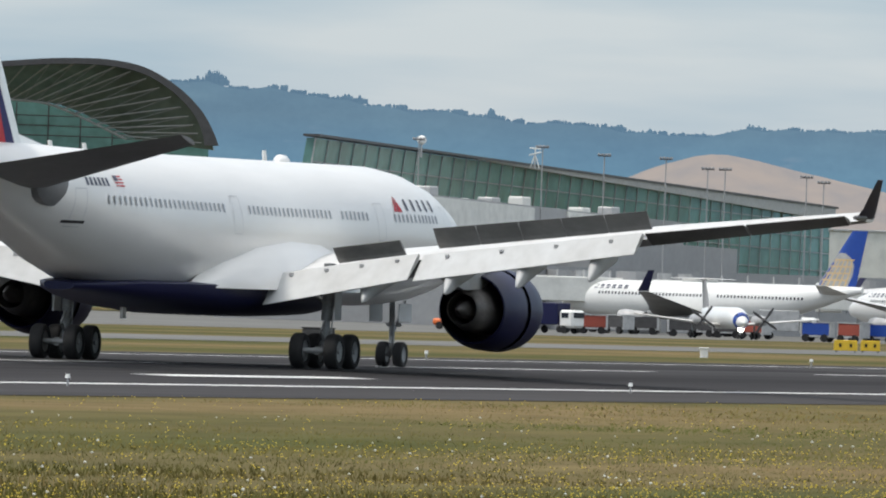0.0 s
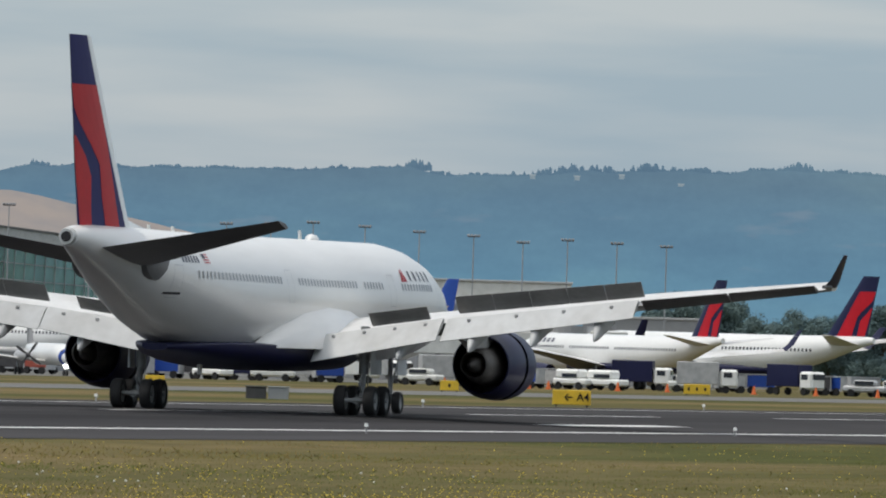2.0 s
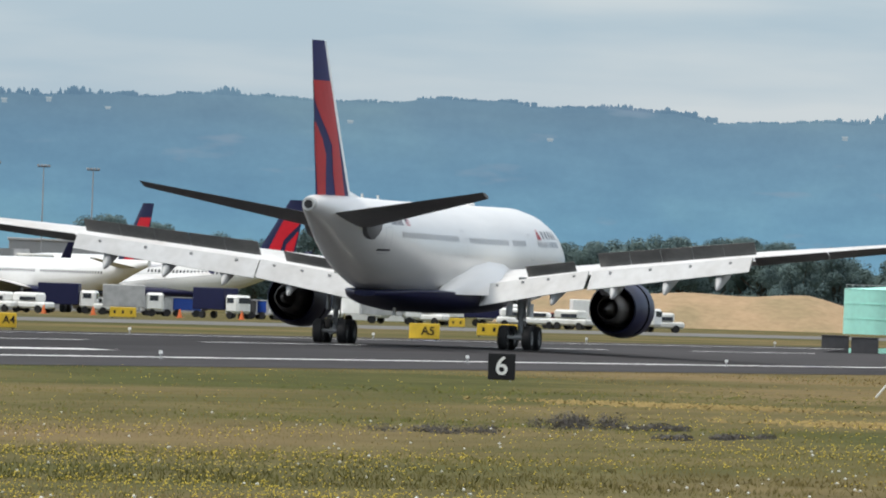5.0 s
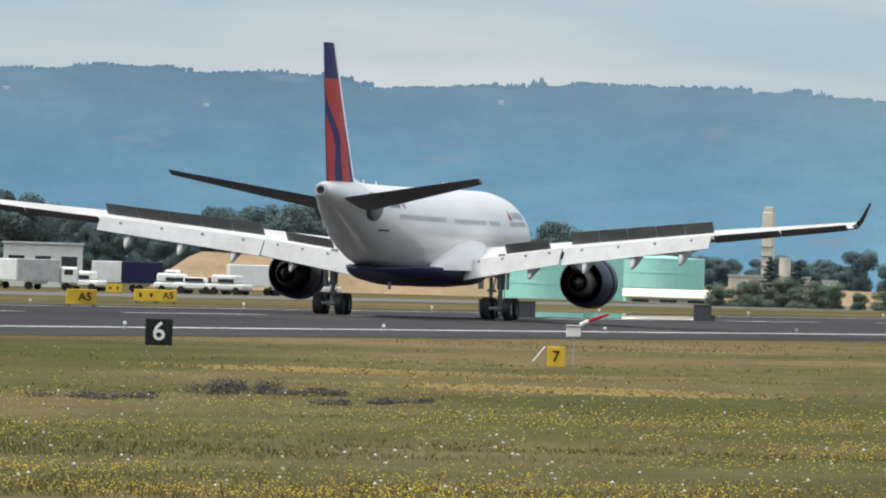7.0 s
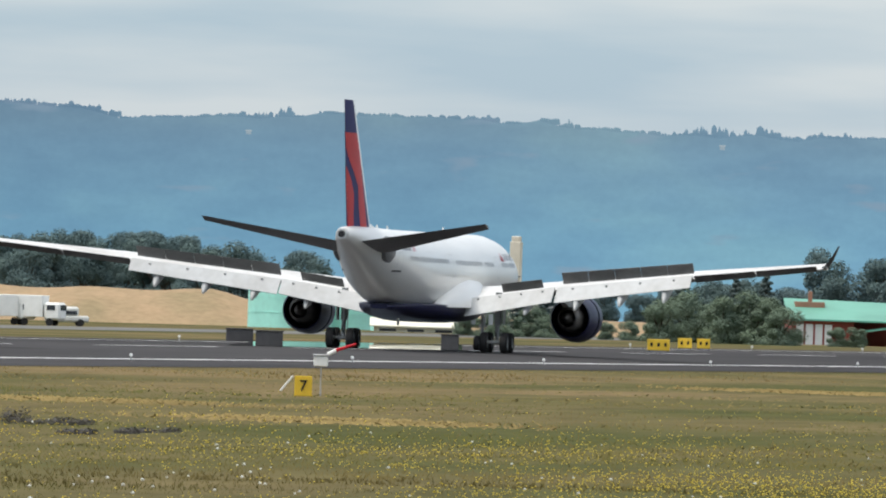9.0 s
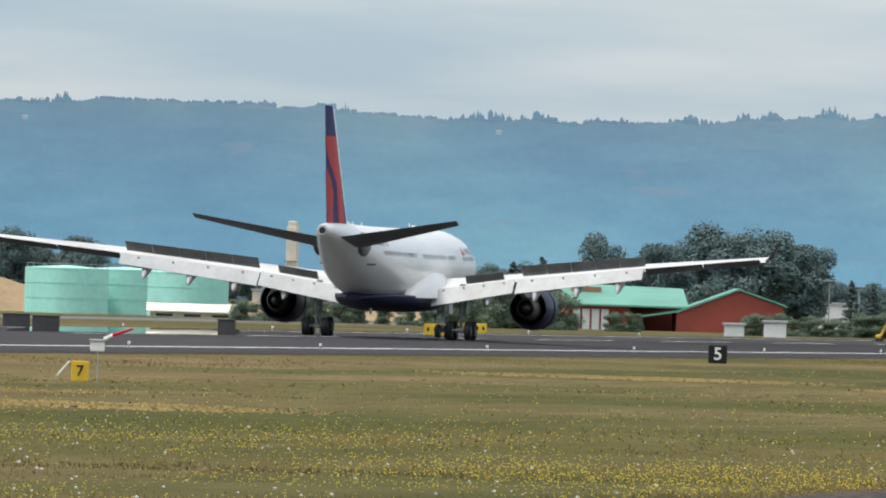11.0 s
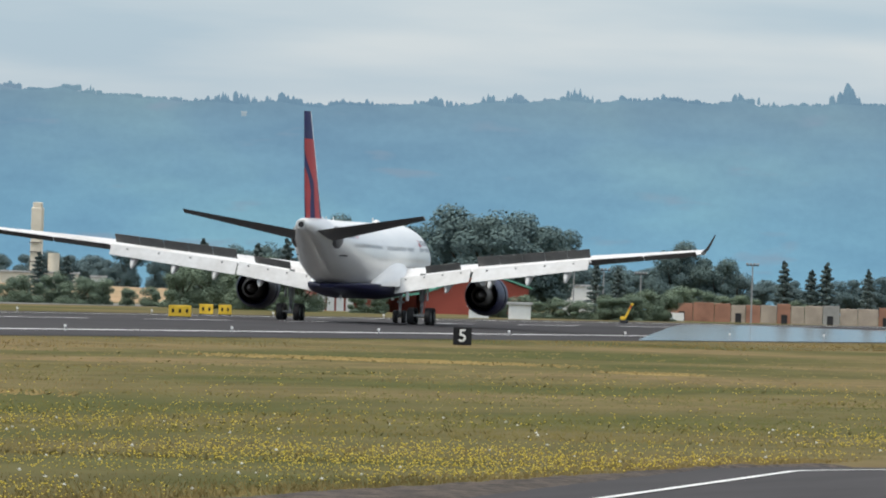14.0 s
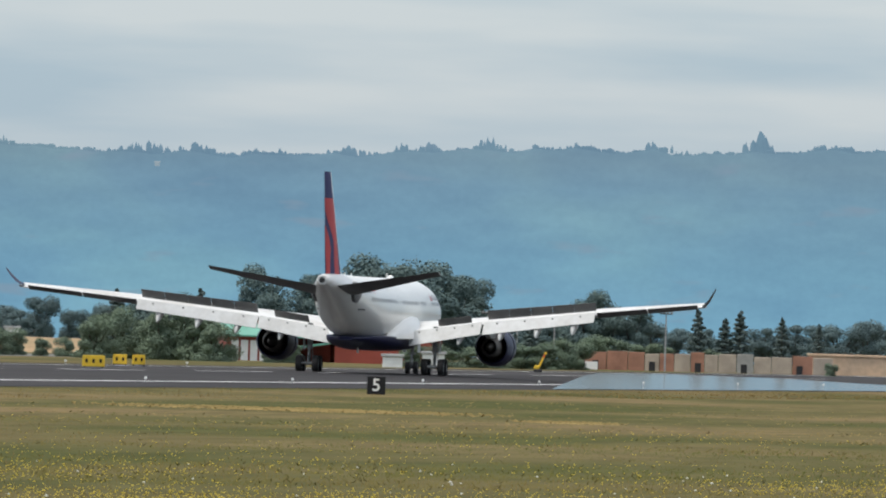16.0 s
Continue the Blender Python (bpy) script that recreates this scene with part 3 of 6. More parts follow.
def hill_house(az, el):
    """A pale house far up the slope."""
    top = 0.018 + float(np.interp(az, RIDGE_AZ, RIDGE_EL))
    share = min(0.95, el / top)
    r = float(np.interp(share, (0.10, 0.27, 0.48, 0.74, 0.96), (3300, 3600, 3900, 4200, 4450))) - 12
    p = polar(az, r, 3.26 + r * math.tan(radians(el)))
    h = empty("hill_house", Matrix.Translation(p) @ pose(0, 0, 0, 0, 0, -az), "pale house on the distant hillside", "house", "houses on the hill")
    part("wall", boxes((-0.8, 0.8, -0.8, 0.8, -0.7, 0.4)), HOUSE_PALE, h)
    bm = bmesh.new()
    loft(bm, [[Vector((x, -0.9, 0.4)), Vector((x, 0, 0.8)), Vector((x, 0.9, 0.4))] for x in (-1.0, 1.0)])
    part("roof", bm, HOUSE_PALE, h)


build_hills()
near_taxiway()
for az, el in ((-9.775, 0.664), (-12.88, 0.615), (-13.69, 0.66), (-13.76, 0.48), (-15.27, 0.70), (-15.09, 0.70), (-14.91, 0.71), (-14.67, 0.68), (-11.69, 0.665)):
    hill_house(az, el)


# ---- airliner ----
FUSE = ((0.0, 0.06, 4.62, 0.06), (0.25, 0.55, 4.64, 0.55), (0.9, 0.98, 4.70, 0.98), (2.0, 1.42, 4.82, 1.40), (3.8, 1.94, 4.98, 1.92), (6.6, 2.42, 5.14, 2.42), (9.2, 2.68, 5.24, 2.68), (12.0, 2.82, 5.28, 2.82),
        (16, 2.82, 5.28, 2.82), (24, 2.82, 5.28, 2.82), (32, 2.82, 5.28, 2.82), (39.5, 2.82, 5.28, 2.82), (43, 2.80, 5.36, 2.75), (46, 2.70, 5.54, 2.58), (49, 2.50, 5.83, 2.32), (52, 2.18, 6.20, 1.98),
        (55, 1.78, 6.62, 1.60), (58, 1.33, 7.06, 1.17), (60.5, 0.93, 7.40, 0.80), (62.2, 0.62, 7.58, 0.56), (63.1, 0.42, 7.63, 0.41))
NOSE = 32.0


def hull(s):
    """Half width, centre height and half height of the fuselage, s metres behind the nose."""
    cols = list(zip(*FUSE))
    return [float(np.interp(s, cols[0], c)) for c in cols[1:]]


def skin(s, z, out=0.012, side=1):
    """A point on the fuselage's skin at station s and height z."""
    w, c, h = hull(s)
    q = max(-1.0, min(1.0, (z - c) / h))
    return Vector((side * (w * math.sqrt(1 - q * q) + out), NOSE - s, z))


def decal(bm, pts, side=1, out=0.012):
    """A painted patch on the fuselage from (station, height) corners."""
    vs = [bm.verts.new(skin(s, z, out, side)) for s, z in pts]
    return bm.faces.new(vs)


LE_LINE = ((2.2, 11.8), (9.4, 7.0), (28.9, -5.4))
TE_LINE = ((2.2, -0.2), (9.5, -1.4), (19.4, -4.5), (28.9, -7.7))
Z_LINE = ((2.2, 3.55), (9.4, 4.58), (19.4, 5.65), (28.9, 6.55))
T_LINE = ((2.2, 1.75), (5.0, 1.35), (9.4, 0.95), (19.4, 0.74), (28.9, 0.42))


def line(pts, x):
    return float(np.interp(x, [p[0] for p in pts], [p[1] for p in pts]))


def wing_mesh(side, cut):
    """One wing; cut: the trailing part given over to flaps, inboard of the ailerons."""
    bm = bmesh.new()
    rings = []
    for x in (2.2, 4, 6.5, 9.4, 12, 15, 17.5, 19.35, 19.45, 22, 25, 27.5, 28.9):
        te = line(TE_LINE, x) + (cut if x < 19.4 else cut * (1.0 - 0.04 * (x - 19.4)))
        rings.append([Vector((side * p.x, p.y, p.z)) for p in foil(x, line(LE_LINE, x), te, line(Z_LINE, x), line(T_LINE, x), -0.25 if x < 19.4 else -0.30 + 0.012 * (x - 19.4))])
    loft(bm, rings)
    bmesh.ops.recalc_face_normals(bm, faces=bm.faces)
    # faces that look down get the painted shade
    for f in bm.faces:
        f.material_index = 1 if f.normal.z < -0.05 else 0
    return bm


def panel(bm, x0, x1, le0, le1, z0, z1, chord0, chord1, drop, thick, side, nose=0.45):
    """A hinged panel between two stations, turned down by drop degrees about its front edge."""
    rings = []
    c, s = math.cos(radians(drop)), math.sin(radians(drop))
    for x, le, z, ch in ((x0, le0, z0, chord0), (x1, le1, z1, chord1)):
        sec = []
        for u, h in ((0, 0), (0.06, nose), (0.3, 0.5), (0.7, 0.3), (1, 0.06), (1, -0.06), (0.7, -0.28), (0.3, -0.5), (0.06, -nose)):
            yy, zz = -u * ch, h * thick
            sec.append(Vector((side * x, le + yy * c + zz * s * -1, z + zz * c + yy * s)))
        rings.append(sec)
    return loft(bm, rings)


def fin_mesh(bm, le0, le1, te0, te1, z0, z1, thick, out=0.0):
    rings = []
    for u in np.linspace(0, 1, 6):
        z = z0 + (z1 - z0) * u
        le, te = le0 + (le1 - le0) * u, te0 + (te1 - te0) * u
        rings.append([Vector((p.z, p.y, z)) for p in foil(0, le, te, 0, thick * (1 - 0.55 * u))])
    return loft(bm, rings)


FIN = dict(le0=-21.3, le1=-28.7, te0=-29.6, te1=-31.9, z0=7.7, z1=16.55)


def fin_point(u, v, side=1, out=0.02):
    """A point of the fin's flank: u from trailing to leading edge, v from root to tip."""
    le, te = FIN["le0"] + (FIN["le1"] - FIN["le0"]) * v, FIN["te0"] + (FIN["te1"] - FIN["te0"]) * v
    uu = 1 - u
    t = 0.75 * (1 - 0.55 * v)
    h = t * 8.9 * (0.2969 * math.sqrt(uu) - 0.126 * uu - 0.3516 * uu * uu + 0.2843 * uu ** 3 - 0.1036 * uu ** 4) * (0.62 if side > 0 else 0.5)
    return Vector((side * (h + out), te + (le - te) * u, FIN["z0"] + (FIN["z1"] - FIN["z0"]) * v))


def fin_patch(poly, side, out):
    """A painted field on the fin: strips between the left and the right border of (v, u0, u1) rows."""
    bm = bmesh.new()
    rows = []
    for (v0, a0, b0), (v1, a1, b1) in zip(poly, poly[1:]):
        for k in range(3):
            q = k / 3
            rows.append((v0 + (v1 - v0) * q, a0 + (a1 - a0) * q, b0 + (b1 - b0) * q))
    rows.append(poly[-1])
    vs = [[bm.verts.new(fin_point(a + (b - a) * j / 4, v, side, out)) for j in range(5)] for v, a, b in rows]
    for r0, r1 in zip(vs, vs[1:]):
        for j in range(4):
            bm.faces.new((r0[j], r0[j + 1], r1[j + 1], r1[j]))
    return bm


def wheel(parent, x, y, z, r, w):
    bm = bmesh.new()
    rr = ((-w / 2, r * 0.62), (-w / 2, r * 0.9), (-w * 0.36, r * 0.985), (-w * 0.15, r), (w * 0.15, r), (w * 0.36, r * 0.985), (w / 2, r * 0.9), (w / 2, r * 0.62))
    loft(bm, [[Vector((x + a, y + q * math.sin(6.28319 * i / 22), z + q * math.cos(6.28319 * i / 22))) for i in range(22)] for a, q in rr], caps=False)
    t = part("wheel", bm, TYRE, parent, smooth=True)
    bm = bmesh.new()
    hub = ((-w * 0.32, 0.02), (-w * 0.32, r * 0.5), (-w * 0.42, r * 0.63), (w * 0.42, r * 0.63), (w * 0.32, r * 0.5), (w * 0.32, 0.02))
    loft(bm, [[Vector((x + a, y + q * math.sin(6.28319 * i / 16), z + q * math.cos(6.28319 * i / 16))) for i in range(16)] for a, q in hub])
    part("rim", bm, GEAR, t, "grey metal rim", smooth=True)


def engine(parent, side):
    X, Z, B = side * 9.37, 2.5, -1.6
    bm = bmesh.new()
    sta = ((12.0, 1.30), (12.35, 1.36), (12.45, 1.43), (12.3, 1.52), (11.9, 1.60), (11.1, 1.66), (10.3, 1.65))
    loft(bm, [ring_y(X, y + B, Z, r, r, 36) for y, r in sta], caps=False)
    cowl = part("engine", bm, NAVY, parent, "glossy navy engine nacelle", smooth=True)
    bm = bmesh.new()
    sta = ((9.95, 1.46), (9.95, 1.62), (9.2, 1.60), (8.4, 1.50), (7.75, 1.36), (7.72, 1.30), (8.6, 1.28), (9.95, 1.28))
    loft(bm, [ring_y(X, y + B, Z, r, r, 36) for y, r in sta], caps=False)
    part("reverser_sleeve", bm, NAVY, cowl, "navy thrust reverser sleeve slid back", smooth=True)
    bm = bmesh.new()
    loft(bm, [ring_y(X, y + B, Z, r, r, 36) for y, r in ((10.6, 1.5), (9.6, 1.5))], caps=False)
    part("cascade", bm, DARK, cowl)
    bm = bmesh.new()
    loft(bm, [ring_y(X, y + B, Z, r, r, 30) for y, r in ((10.5, 1.0), (9.0, 0.98), (7.6, 0.86), (6.5, 0.66), (6.45, 0.60), (7.6, 0.62))], caps=False)
    part("core_cowl", bm, HOT, cowl, "dull bronze core exhaust", smooth=True)
    bm = bmesh.new()
    loft(bm, [ring_y(X, y + B, Z, r, r, 20) for y, r in ((7.8, 0.42), (6.6, 0.36), (5.7, 0.05))])
    part("exhaust_plug", bm, HOT, cowl, smooth=True)
    bm = bmesh.new()
    loft(bm, [ring_y(X, y + B, Z, r, r, 30) for y, r in ((10.6, 1.5), (10.5, 0.3))])
    loft(bm, [ring_y(X, y + B, Z, r, r, 30) for y, r in ((11.8, 1.42), (11.7, 0.1))])
    part("fan_duct", bm, DARK, cowl)
    bm = bmesh.new()
    rings = []
    for y, z0, z1, w in ((10.0, 4.0, 4.2, 0.12), (8.2, 3.8, 4.6, 0.3), (6.2, 3.3, 4.6, 0.32), (4.2, 3.25, 4.4, 0.26), (2.0, 3.7, 4.3, 0.1)):
        rings.append([Vector((X + a * w, y, z)) for a, z in ((-1, z0), (-1, z1), (1, z1), (1, z0))])
    loft(bm, rings)
    part("pylon", bm, GREY_WING, cowl, "pale grey engine pylon", smooth=True)


def main_gear(parent, side):
    X = side * 5.34
    g = part("main_gear", tubes(((X, 0.15, 1.9), (X, 0.3, 4.1), 0.23), k=12), GEAR, parent, "grey steel main landing gear leg", smooth=True)
    for name, a, b, r in (("piston", (X, 0.0, 0.75), (X, 0.15, 2.0), 0.15), ("torque_link", (X, 0.05, 1.0), (X, -0.55, 1.45), 0.06), ("torque_link", (X, -0.55, 1.45), (X, 0.1, 2.0), 0.06), ("bogie_beam", (X, -1.05, 0.70), (X, 1.05, 0.70), 0.17),
                          ("axle", (X - 0.95, -0.99, 0.70), (X + 0.95, -0.99, 0.70), 0.11), ("axle", (X - 0.95, 0.99, 0.70), (X + 0.95, 0.99, 0.70), 0.11), ("side_stay", (X, 0.2, 2.5), (X - side * 1.9, 0.3, 3.7), 0.09),
                          ("drag_stay", (X, 0.25, 2.2), (X, 1.9, 3.6), 0.07), ("hydraulic_line", (X + 0.3, -0.2, 1.0), (X + 0.3, 0.1, 3.4), 0.03)):
        part(name, tubes((a, b, r), k=10), GEAR, g, smooth=True)
    for dx in (-0.7, 0.7):
        for dy in (-0.99, 0.99):
            wheel(g, X + dx, dy, 0.69, 0.69, 0.5)
    bm = boxes((X + side * 0.42, X + side * 0.47, -0.3, 0.55, 1.9, 3.7), bevel=0.02)
    part("gear_door", bm, FLAP, g, "pale grey gear leg door")


def nose_gear(parent):
    Y = 25.4
    g = part("nose_gear", tubes(((0, Y, 0.5), (0, Y - 0.15, 3.0), 0.12), ((0, Y, 1.3), (0, Y + 1.6, 2.7), 0.06), ((-0.42, Y, 0.53), (0.42, Y, 0.53), 0.08), ((0, Y - 0.3, 1.0), (0, Y, 1.5), 0.05)), GEAR, parent, "grey nose landing gear leg", smooth=True)
    for dx in (-0.36, 0.36):
        wheel(g, dx, Y, 0.53, 0.53, 0.38)
    for s in (-1, 1):
        part("nose_gear_door", boxes((s * 0.62 - 0.03, s * 0.62 + 0.03, Y - 1.2, Y + 0.5, 1.85, 2.6), bevel=0.02), FLAP, g)
        part("taxi_light", tubes(((s * 0.22, Y + 0.1, 1.75), (s * 0.22, Y + 0.25, 1.75), 0.1)), STEEL_PALE, g)


def wing(parent, side):
    w = part("wing", wing_mesh(side, 1.15), (GREY_WING, WING_SHADE), parent, "pale grey wing with drooped flaps", smooth=True)
    # outer ailerons, turned up with the spoilers; their underside's shade is painted in
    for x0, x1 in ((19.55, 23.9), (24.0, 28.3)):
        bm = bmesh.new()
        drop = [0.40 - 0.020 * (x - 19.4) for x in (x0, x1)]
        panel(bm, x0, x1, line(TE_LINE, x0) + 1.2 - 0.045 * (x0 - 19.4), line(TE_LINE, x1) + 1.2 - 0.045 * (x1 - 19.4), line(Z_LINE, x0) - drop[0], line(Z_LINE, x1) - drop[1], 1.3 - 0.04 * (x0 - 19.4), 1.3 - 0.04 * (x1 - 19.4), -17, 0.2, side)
        part("aileron", bm, AILERON, w, "aileron turned up, painted dark for its shade", smooth=True)
    # trailing flaps
    for x0, x1, c0, c1 in ((3.3, 9.45, 2.25, 1.85), (9.6, 19.4, 1.85, 1.45)):
        bm = bmesh.new()
        panel(bm, x0, x1, line(TE_LINE, x0) + 0.55, line(TE_LINE, x1) + 0.25, line(Z_LINE, x0) + (-0.08), line(Z_LINE, x1) - 0.02, c0, c1, 33, 0.26, side)
        flap = part("flap", bm, FLAP, w, "pale grey flap lowered for landing", smooth=True)
        for k in range(4):
            u = 0.12 + 0.25 * k
            x, z = x0 + (x1 - x0) * u, line(Z_LINE, x0) + (line(Z_LINE, x1) - line(Z_LINE, x0)) * u
            y = line(TE_LINE, x0) + 0.55 + (line(TE_LINE, x1) + 0.25 - line(TE_LINE, x0) - 0.55) * u
            part("hinge_cover", boxes((side * x - 0.07, side * x + 0.07, y - 0.62, y - 0.42, z - 0.26, z - 0.12), bevel=0.02), SEAM, flap)
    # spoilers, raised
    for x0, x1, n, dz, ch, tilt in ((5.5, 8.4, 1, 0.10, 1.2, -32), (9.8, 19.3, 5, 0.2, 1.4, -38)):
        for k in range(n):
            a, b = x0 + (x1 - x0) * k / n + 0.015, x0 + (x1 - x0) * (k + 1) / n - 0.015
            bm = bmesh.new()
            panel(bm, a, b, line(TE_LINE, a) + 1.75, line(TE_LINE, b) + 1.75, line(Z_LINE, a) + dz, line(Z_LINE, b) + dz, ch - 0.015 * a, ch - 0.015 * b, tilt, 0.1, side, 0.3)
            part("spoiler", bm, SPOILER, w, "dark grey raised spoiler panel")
    # flap track fairings
    for x, ln in ((7.6, 4.6), (11.2, 4.2), (14.4, 3.8), (17.6, 3.4)):
        bm = bmesh.new()
        te, z = line(TE_LINE, x), line(Z_LINE, x) - 0.6
        sta = ((te + ln * 0.75, 0.02, 0.1), (te + ln * 0.5, 0.20, 0.0), (te + ln * 0.2, 0.27, -0.12), (te - 0.3, 0.26, -0.40), (te - 0.9, 0.18, -0.74), (te - 1.25, 0.09, -0.98), (te - 1.4, 0.02, -1.06))
        loft(bm, [[Vector((side * x + r * 1.1 * math.copysign(abs(math.sin(a)) ** 0.6, math.sin(a)), y, z + dz + r * 1.75 * math.copysign(abs(math.cos(a)) ** 0.7, math.cos(a)))) for a in [6.28319 * i / 16 for i in range(16)]] for y, r, dz in sta])
        part("flap_fairing", bm, FLAP, w, smooth=True)
    # aileron line and winglet
    bm = bmesh.new()
    rings = []
    for x, le, te, z, t in ((28.85, -5.4, -7.75, 6.55, 0.26), (29.25, -6.5, -8.35, 6.85, 0.18), (29.6, -7.4, -8.85, 7.3, 0.12), (30.02, -8.45, -9.2, 7.95, 0.06)):
        rings.append([Vector((side * (x + (p.z - z) * -0.7), p.y, z + (p.z - z) * 0.6)) for p in foil(x, le, te, z, t)])
    loft(bm, rings)
    part("winglet", bm, NAVY, w, "navy upturned winglet", smooth=True)
    bm = bmesh.new()
    loft(bm, [ring_y(side * x, y, line(Z_LINE, x) - 0.05, r, r, 8) for x, y, r in ((28.9, -7.0, 0.14), (28.9, -8.2, 0.08))])
    part("tip_pod", bm, GREY_TAIL, w)


def stabiliser(parent, side):
    bm = bmesh.new()
    rings = []
    for u in np.linspace(0, 1, 6):
        x = 0.9 + 8.65 * u
        rings.append([Vector((side * p.x, p.y, p.z)) for p in foil(x, -22.9 - 6.5 * u, -28.7 - 2.35 * u, 6.62 + 1.74 * u, 0.56 - 0.36 * u, 0.80 - 0.5 * u)])
    loft(bm, rings)
    st = part("stabiliser", bm, GREY_TAIL, parent, "dark grey tailplane", smooth=True)
    bm = bmesh.new()
    w, c, h = hull(54.5)
    loft(bm, [[Vector((side * (x0 + 0.01), NOSE - 54.6 + r * 2.1 * math.cos(6.28319 * i / 20), 6.72 + r * 0.95 * math.sin(6.28319 * i / 20))) for i in range(20)] for x0, r in ((0.9, 1.0), (1.72, 0.9), (1.95, 0.55), (2.0, 0.1))])
    part("stabiliser_seal", bm, GREY_TAIL, st, smooth=True)


def airliner():
    body = empty("airliner", pose(CENTRE, 521.6, 0, 0, 0, 1.06), "white twin-engine wide-body airliner rolling on the runway, flaps and spoilers out", "airplane")
    bm = bmesh.new()
    loft(bm, [[Vector((w * math.sin(6.28319 * i / 48), NOSE - s, c + h * math.cos(6.28319 * i / 48))) for i in range(48)] for s, w, c, h in FUSE])
    part("fuselage", bm, SKIN, body, "white fuselage with a grey-shaded belly", smooth=True)
    bm = bmesh.new()
    loft(bm, [ring_y(0, NOSE - s, 7.63, r, r, 18) for s, r in ((63.0, 0.40), (63.45, 0.34), (63.45, 0.24), (63.0, 0.22))])
    part("exhaust_ring", bm, LE_METAL, body, smooth=True)
    bm = bmesh.new()
    loft(bm, [ring_y(0, NOSE - s, 7.63, r, r, 18) for s, r in ((63.0, 0.2), (63.47, 0.235))])
    part("exhaust_hole", bm, DARK, body)
    # wing-body fairing
    bm = bmesh.new()
    sta = ((13.5, 0.7, 2.9, 0.35), (11.5, 2.1, 2.95, 0.8), (8.5, 2.9, 3.05, 1.05), (3, 3.1, 3.1, 1.2), (-4, 3.05, 3.1, 1.18), (-8.5, 2.75, 3.12, 1.0), (-11.8, 2.2, 3.1, 0.75), (-14.4, 1.5, 3.05, 0.45), (-16.5, 0.6, 2.95, 0.2))
    rings = []
    for y, w, zc, h in sta:
        ring = []
        for i in range(28):
            a = 6.28319 * i / 28
            cx, cz = math.sin(a), math.cos(a)
            ring.append(Vector((w * math.copysign(abs(cx) ** 0.62, cx), y, zc + (h if cz < 0 else 0.12) * math.copysign(abs(cz) ** 0.75, cz))))
        rings.append(ring)
    loft(bm, rings)
    part("belly_fairing", bm, NAVY, body, "glossy navy belly fairing", smooth=True)
    for side in (1, -1):
        # upper wing root fillet
        bm = bmesh.new()
        rings = []
        for y, o, top in ((12.6, 0.05, 3.6), (10.5, 0.45, 4.5), (7, 0.8, 5.1), (3, 0.95, 5.2), (-1, 0.85, 4.85), (-4.4, 0.5, 4.1), (-7.4, 0.05, 3.2)):
            rings.append([Vector((side * q, y, z)) for q, z in ((1.8, 3.0), (2.6 + o * 1.3, 3.0), (2.62 + o, 3.0 + (top - 3) * 0.5), (2.55 + o * 0.35, 3.0 + (top - 3) * 0.85), (2.2, top))])
        loft(bm, rings)
        part("wing_root_fairing", bm, SKIN, body, smooth=True)
        wing(body, side)
        engine(body, side)
        stabiliser(body, side)
        main_gear(body, side)
    nose_gear(body)
    # fin with its painted fields
    bm = bmesh.new()
    fin_mesh(bm, FIN["le0"], FIN["le1"], FIN["te0"], FIN["te1"], FIN["z0"], FIN["z1"], 0.75)
    fin = part("fin", bm, WHITE, body, "tall tail fin painted navy and red", smooth=True)
    bm = bmesh.new()
    loft(bm, [[Vector((x, y, z)) for x, z in ((-w, 7.6), (0, t), (w, 7.6))] for y, w, t in ((-15.5, 0.04, 8.02), (-19.0, 0.12, 8.2), (-21.9, 0.28, 8.55))])
    part("dorsal_fillet", bm, WHITE, fin)
    for side in (1, -1):
        part("fin_navy", fin_patch([(0.03, 0.0, 0.80), (0.5, 0.0, 0.74), (1.0, 0.0, 0.66)], side, 0.012), FIN_NAVY, fin, "navy field of the tail")
        part("fin_red", fin_patch([(0.03, 0.42, 0.66), (0.2, 0.42, 0.68), (0.36, 0.46, 0.70), (0.45, 0.34, 0.71), (0.58, 0.10, 0.72), (0.64, 0.02, 0.72), (0.75, 0.0, 0.70), (0.755, 0.0, 0.70)], side, 0.024), RED, fin, "red upper field of the tail")
        part("fin_red", fin_patch([(0.03, 0.03, 0.20), (0.15, 0.02, 0.22), (0.30, 0.0, 0.27), (0.40, 0.0, 0.20), (0.50, 0.0, 0.03)], side, 0.024), RED, fin, "red lower field of the tail")
    # cabin windows and doors
    bm = bmesh.new()
    vs = [bm.verts.new(v) for v in ((0, -0.10, -0.17), (0, 0.10, -0.17), (0, 0.12, 0.08), (0, 0.08, 0.17), (0, -0.08, 0.17), (0, -0.12, 0.08))]
    bm.faces.new(vs)
    first = None
    for side in (1, -1):
        for k in range(84):
            s = 9.4 + 0.533 * k
            if any(a < s < b for a, b in ((15.6, 18.8), (22.7, 23.4), (34.2, 36.8))) or s > 50:
                continue
            w, c, h = hull(s)
            p = skin(s, 6.05 if s < 30 else 6.05 + 0.008 * (s - 30), 0.015, side)
            tilt = math.degrees(math.asin(min(0.95, (p.z - c) / h)))
            m = Matrix.Translation(p) @ pose(0, 0, 0, 0, -side * tilt, 0) @ pose(0, 0, 0, 0, 0, side * (math.degrees(math.atan2(hull(s - 0.5)[0] - hull(s + 0.5)[0], 1.0))))
            if first is None:
                first = part("cabin_window", bm, CABIN, body)
                first.matrix_basis = m
            else:
                like(first, m, body)
        for s in (7.3, 17.2, 35.5, 52.4):
            bm = bmesh.new()
